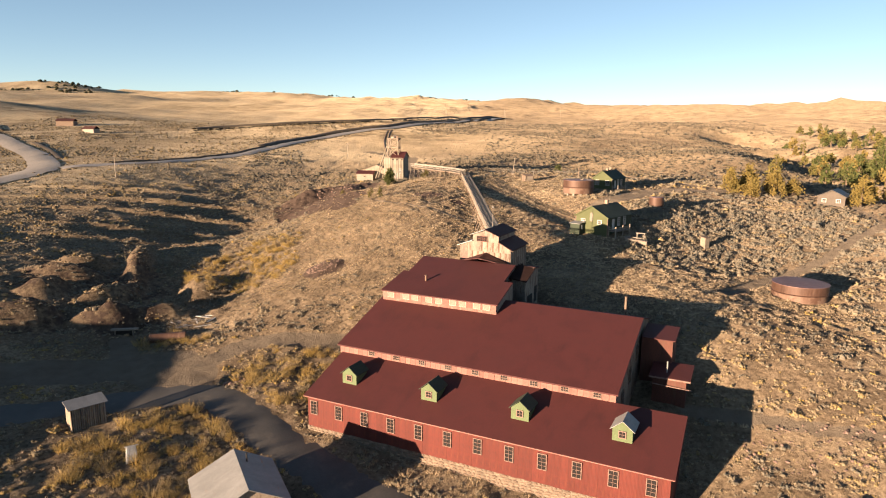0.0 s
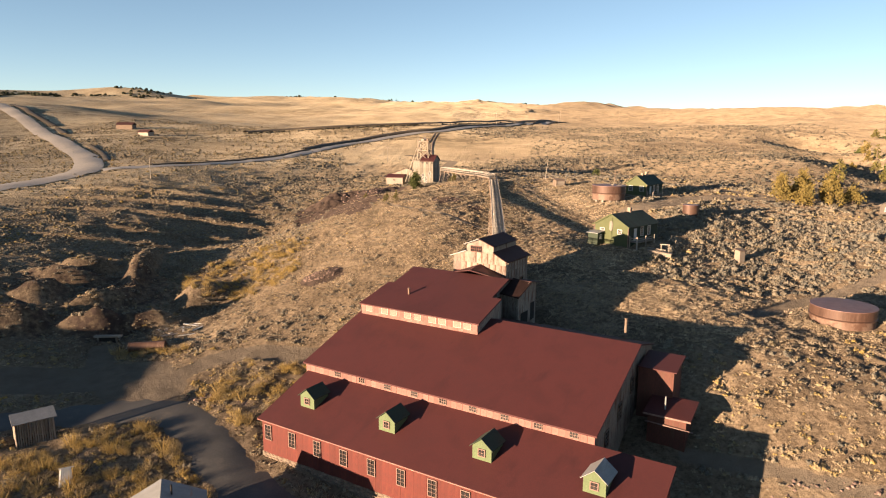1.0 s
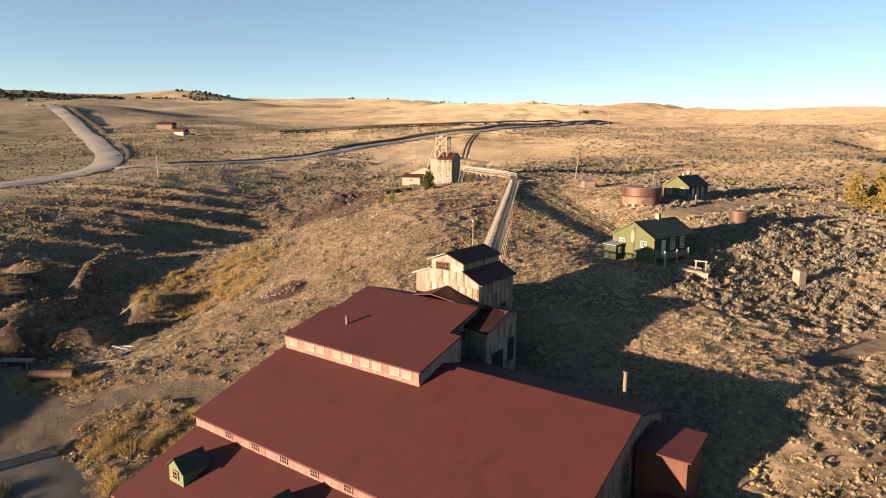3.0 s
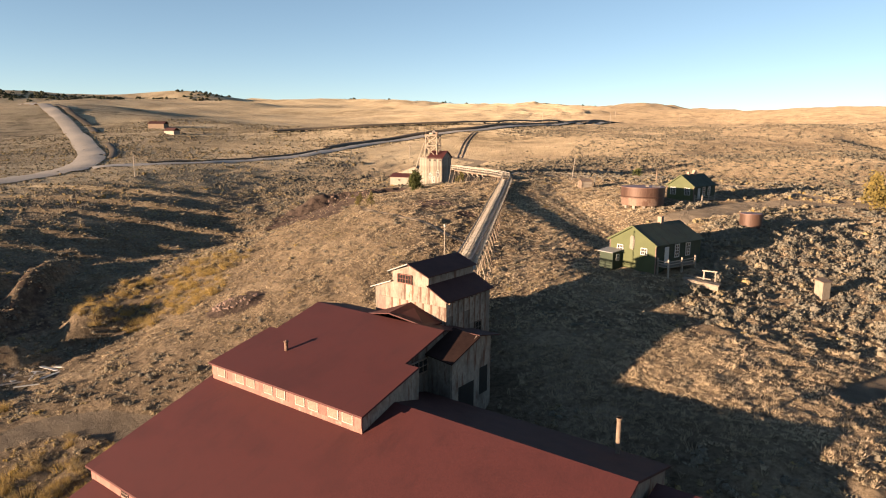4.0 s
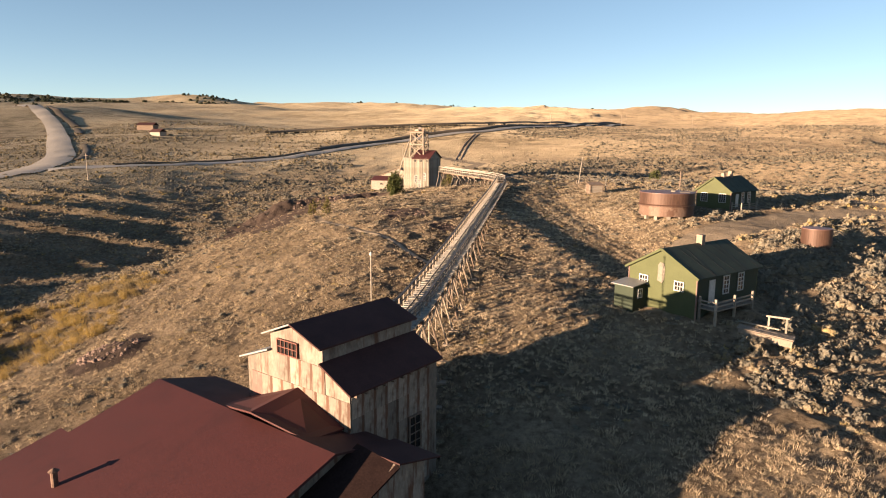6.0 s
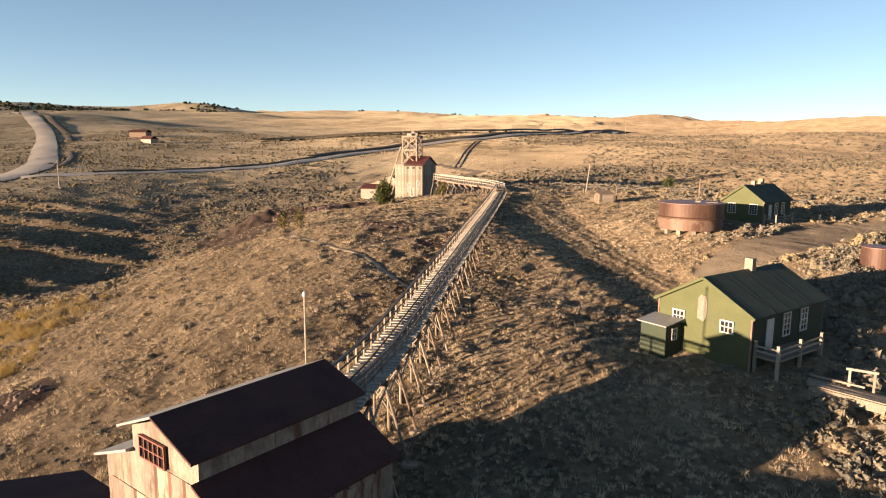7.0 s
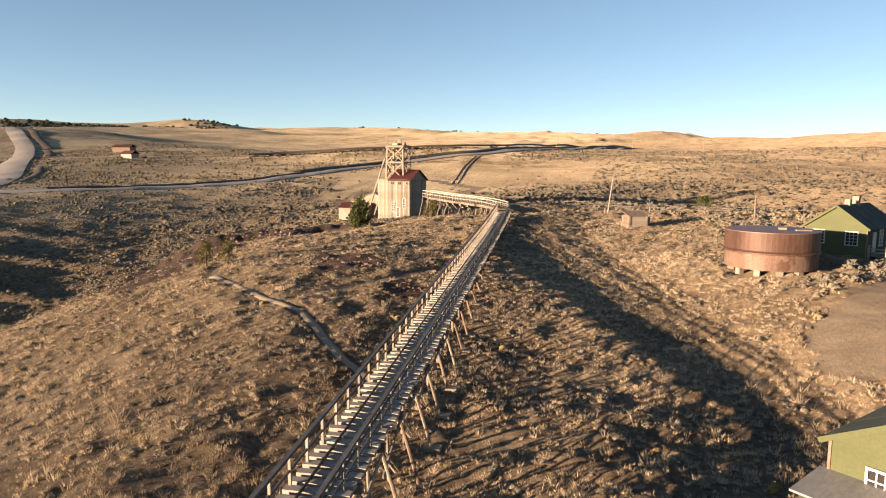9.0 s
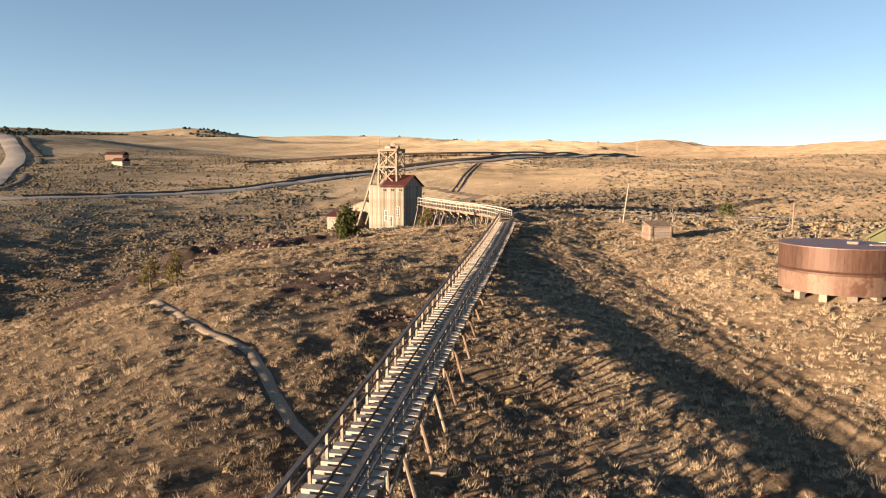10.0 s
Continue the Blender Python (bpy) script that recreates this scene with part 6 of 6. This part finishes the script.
scatter("sagebrush", bush_far, x, y, rng.gamma(3, 0.055, n) + 0.13, rng.uniform(0.5, 0.8, n), np.clip(0.36 + 0.3 * waves(x, y, 52, 40, 3) + rng.normal(0, 0.15, n), 0, 1), M_SAGE, "dense sagebrush in the shaded valley", "sagebrush", 13)
# feathery golden rabbitbrush along the yard road
feather = [bare(tri_blades(np.random.RandomState(120 + i), 90, 0.6, 0.42) * np.array([1.1, 1.1, 0.9])) for i in range(6)]
x, y = throw(2600, -46, 5, 50, 98, 64, 8, 0.1)
k = (np.hypot((x + 29) / 11, (y - 66) / 9) < 1.1) | (np.hypot((x + 20) / 8, (y - 85) / 8) < 1) | (np.hypot((x + 42) / 7, (y - 97) / 5) < 1)
x, y = x[k], y[k]
gx, gy = throw(1500, -60, -28, 108, 150, 92, 7, 0.2)
k = (np.hypot((gx + 41) / 12, (gy - 127) / 9) < 1) | (np.hypot((gx + 37) / 6, (gy - 139) / 6) < 1) | (np.hypot((gx + 24.5) / 3, (gy - 146) / 4) < 1)
x, y = np.concatenate([x, gx[k]]), np.concatenate([y, gy[k]])
n = len(x)
scatter("rabbitbrush", feather, x, y, rng.gamma(5, 0.11, n) + 0.3, rng.uniform(0.8, 1.2, n), np.clip(0.86 + rng.normal(0, 0.14, n), 0, 1), M_SAGE, "feathery golden rabbitbrush on banks and beside the yard road", "rabbitbrush", 10)
# slopes and flats beside it
x, y = throw(24500, -95, 90, 92, 225, 41, 18)
k = ~inner(x, y) & ~thicket(x, y) & ~meadow(x, y)
x, y = x[k], y[k]
n = len(x)
scatter("sagebrush", bush_small, x, y, (rng.gamma(3, 0.1, n) + 0.15) * (1 + 0.5 * np.clip((x - 25) / 20, 0, 1)), rng.uniform(0.7, 1.05, n), np.clip(0.38 + 0.25 * waves(x, y, 44, 35, 3) + rng.normal(0, 0.15, n), 0, 1), M_SAGE, "grey-green and golden sagebrush clumps", "sagebrush", 6)
x, y = throw(9500, -75, 70, 42, 95, 42, 9, 0.3)
k = ~meadow(x, y)
x, y = x[k], y[k]
n = len(x)
scatter("sagebrush", bush_small, x, y, rng.gamma(3, 0.08, n) + 0.18, rng.uniform(0.7, 1.1, n), np.clip(0.5 + 0.25 * waves(x, y, 45, 25, 3) + rng.normal(0, 0.17, n) + 0.3 * np.exp(-((x + 27) ** 2 + (y - 68) ** 2) / 90.0), 0, 1), M_SAGE, "golden rabbitbrush and sagebrush clumps", "sagebrush", 2)
x, y = throw(36000, -260, 220, 80, 350, 43, 40, 0.25)
k = (x < -94) | (x > 89) | (y > 224)
x, y = x[k], y[k]
n = len(x)
scatter("sagebrush", bush_far, x, y, (rng.gamma(4, 0.11, n) + 0.2) * np.where(x < -94, 0.75, 1.0), rng.uniform(0.55, 0.95, n), np.clip(0.12 + 0.42 * (x < -94) + 0.3 * waves(x, y, 46, 60, 3) + rng.normal(0, 0.12, n), 0, 1), M_SAGEFAR, "low sagebrush on the slopes", "sagebrush", 3)
x, y = throw(5200, -22, 40, 38, 88, 70, 6, 0.5)
k = clear(x, y, -1, 47, -9.5, -0.9)
x, y = x[k], y[k]
n = len(x)
scatter("dry_grass", fine_grass, x, y, rng.gamma(3, 0.08, n) + 0.25, rng.uniform(0.6, 1.0, n), rng.uniform(0.0, 0.6, n), M_STRAW, "tall dry grass below the stone footing", "grass", 14)
x, y = throw(14000, -62, 72, 46, 165, 47, 12, 0.3)
k = ~inner(x, y)
x, y = x[k], y[k]
n = len(x)
scatter("dry_grass", fine_grass, x, y, rng.gamma(3, 0.07, n) + 0.2, rng.uniform(0.5, 0.85, n), rng.uniform(0.1, 0.9, n), M_STRAW, "straw-coloured bunch grass", "grass", 8, 0.02)
x, y = throw(21000, -330, 260, 300, 620, 48, 90, 0.08)
k = (x > -15 - 0.1 * (y - 300)) | (x < -70)
x, y = x[k], y[k]
n = len(x)
scatter("distant_brush", bush_far, x, y, rng.gamma(4, 0.13, n) + 0.3, rng.uniform(0.5, 0.9, n), rng.uniform(0.0, 0.35, n) + 0.3 * (x < -60), M_SAGEFAR, "scattered dark brush on the far grassland", "brush", 5)


def tree(x, y, tall, wide, seed, label, material, leaves, name="juniper_tree", group="junipers", low=0.12):
    """A tapered trunk with limbs, and a crown of many small clumps."""
    r = np.random.RandomState(seed)
    gz = ground_z(x, y)
    t = thing(name, x, y, gz, 0, label, "tree", group)
    g = Geo().rod((0, 0, -0.3), (0.05 * tall * r.uniform(-1, 1), 0, tall * 0.75), 0.045 * tall, 0.012 * tall, 8)
    tips = []
    for i in range(14):
        a, z0 = r.uniform(0, 6.28), tall * (low + 0.6 * i / 14)
        ln = wide * r.uniform(0.5, 1.0) * (1 - 0.6 * i / 14)
        e = Vector((math.cos(a) * ln, math.sin(a) * ln, z0 + ln * 0.5))
        g.rod((0, 0, z0), e, 0.012 * tall, 0.004 * tall, 5)
        tips.append(e)
    part("trunk", g, M_BARK, t)
    tips.append(Vector((0, 0, tall * 0.86)))
    co = []
    for e in tips:
        m = leaves // len(tips)
        rad = wide * r.uniform(0.28, 0.45)
        c = np.array(e)[None] + r.normal(0, 1, (m, 3)) * np.array([rad, rad, rad * 1.1]) * 0.55
        co.append(c)
    c = np.concatenate(co)
    n = len(c)
    v = r.normal(0, 1, (n, 2, 3))
    v /= np.linalg.norm(v, axis=2)[:, :, None]
    s = (0.1 if leaves > 300 else 0.17) * wide * r.uniform(0.6, 1.5, (n, 1))
    q = np.stack([c + v[:, 0] * s, c - v[:, 0] * s * 0.6 + v[:, 1] * s, c - v[:, 0] * s * 0.6 - v[:, 1] * s], 1).reshape(-1, 3)
    me = quick_mesh("crown", q, np.arange(len(q)).reshape(-1, 3), material, np.clip(r.uniform(0, 1, n).repeat(3), 0, 1))
    ob = new("crown", me)
    ob.parent = t
    return t


tree(-18.2, 203.5, 5.6, 2.0, 1, "dark green juniper beside the shaft house", M_NEEDLE, 2600)
tree(-18.2, 160.0, 3.2, 0.9, 2, "young juniper on the hill crest", M_YOUNG, 600)
tree(-15.8, 160.0, 3.3, 0.9, 3, "young juniper on the hill crest", M_YOUNG, 600)
tree(-7.0, 206.5, 3.4, 1.2, 4, "small juniper under the short trestle", M_YOUNG, 600)
tree(38.8, 231.0, 2.8, 1.4, 5, "lone juniper behind the track", M_NEEDLE, 600)
tree(-31.0, 192.0, 2.2, 1.0, 6, "scrubby juniper on the spoil", M_YOUNG, 400)
rt = random.Random(3)
for i, (x, y, tall, wide) in enumerate(((84, 192, 7.6, 3.0), (88, 187, 6.2, 2.8), (91, 196, 8.6, 3.4), (96, 190, 7.2, 3.0), (99, 197, 8.4, 3.4), (94, 202, 7.6, 3.0), (103, 193, 5.4, 2.8), (87, 199, 7.0, 3.0), (114, 178, 7.2, 3.2), (118, 182, 7.0, 3.2), (122, 190, 7.6, 3.4), (126, 184, 7.0, 3.2))):
    tree(x * 0.93, y * 0.93, tall * 0.95, wide * 0.85, 20 + i, "golden autumn willow in the draw", M_WILLOW, 1100, "willow_tree", "willows in the draw", 0.05)
for i in range(84):
    y = rt.uniform(225, 520)
    x = 0.58 * y + rt.gauss(14, 0.07 * y)
    tree(x, y, rt.uniform(5, 11), rt.uniform(2.0, 3.8), 60 + i, "dark juniper on the far slope", M_WILLOW if i % 3 == 0 else M_YOUNG if i % 3 == 1 else M_NEEDLE, 290, "juniper_tree", "junipers on the far slope")

# loose rock
rk = random.Random(6)
rock_set = [stone_mesh(30 + i) for i in range(5)]


def rock_heap(x, y, rx, ry, n, lo, hi, label):
    t = thing("rock_heap", x, y, 0, 0, label, "rocks")
    for i in range(n):
        a, r = rk.uniform(0, 6.28), math.sqrt(rk.random())
        px, py = math.cos(a) * r * rx, math.sin(a) * r * ry
        ob = part("rock", rk.choice(rock_set), M_ROCK, t, at=(px, py, ground_z(x + px, y + py) + 0.05), turn=rk.uniform(0, 6))
        s = rk.uniform(lo, hi)
        ob.scale = (s * rk.uniform(0.8, 1.3), s, s * rk.uniform(0.5, 0.9))


rock_heap(-21.7, 119, 3.2, 2.2, 130, 0.25, 0.7, "heap of dark broken rock on the slope")
rock_heap(-24, 82.5, 5.0, 1.4, 90, 0.25, 0.6, "low tumbled stone wall by the track")
rock_heap(42, 63.5, 8, 3.5, 200, 0.15, 0.5, "rubble bank below the cart track")
rock_heap(-33, 67, 3.0, 2.0, 90, 0.15, 0.4, "scattered stones beside the pole shed")
rock_heap(-4.2, 161, 4, 2.2, 80, 0.15, 0.5, "dark broken rock on the hill top")
rock_heap(3.5, 155.5, 2, 1.6, 40, 0.12, 0.35, "dark broken rock beside the trestle")
rock_heap(-35, 205, 7, 9, 160, 0.3, 0.9, "dark waste rock below the shaft house")

# dark brush scattered over the roadside shade strips to roughen their outline
def bank_brush(points, n, seed):
    r = np.random.RandomState(seed)
    seg = r.randint(0, len(points) - 1, n)
    p = np.array(points, float)
    k = r.uniform(0, 1, (n, 1))
    q = p[seg] * (1 - k) + p[seg + 1] * k + r.normal(0, 1.3, (n, 2))
    scatter("roadside_brush", bush_tiny, q[:, 0], q[:, 1], r.gamma(4, 0.16, n) + 0.4, r.uniform(0.6, 1.0, n), r.uniform(0, 0.2, n), M_SAGEFAR, "dark brush over the roadside shade strips", "brush", seed)


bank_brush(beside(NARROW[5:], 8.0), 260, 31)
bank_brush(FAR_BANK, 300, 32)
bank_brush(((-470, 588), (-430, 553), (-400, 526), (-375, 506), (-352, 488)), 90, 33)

# far woods on the skyline
def woods(x0, y0, x1, y1, wide, n, seed):
    k = rng.uniform(0, 1, n)
    x, y = x0 + (x1 - x0) * k + rng.normal(0, wide, n), y0 + (y1 - y0) * k + rng.normal(0, wide, n)
    keep = waves(x, y, 77, 260, 3) > -0.25
    x, y = x[keep], y[keep]
    n = len(x)
    scatter("far_woods", bush_tiny, x, y, rng.uniform(4, 7, n), rng.uniform(0.8, 1.3, n), rng.uniform(0, 1, n), M_PINE, "dark pine woods on the skyline hills", "woods", seed)


woods(-1500, 1500, -1000, 1850, 60, 700, 7)
woods(-1230, 1960, -1130, 2010, 40, 40, 8)
woods(-840, 2120, -420, 2250, 45, 330, 9)
woods(-60, 2250, 60, 2280, 30, 60, 10)
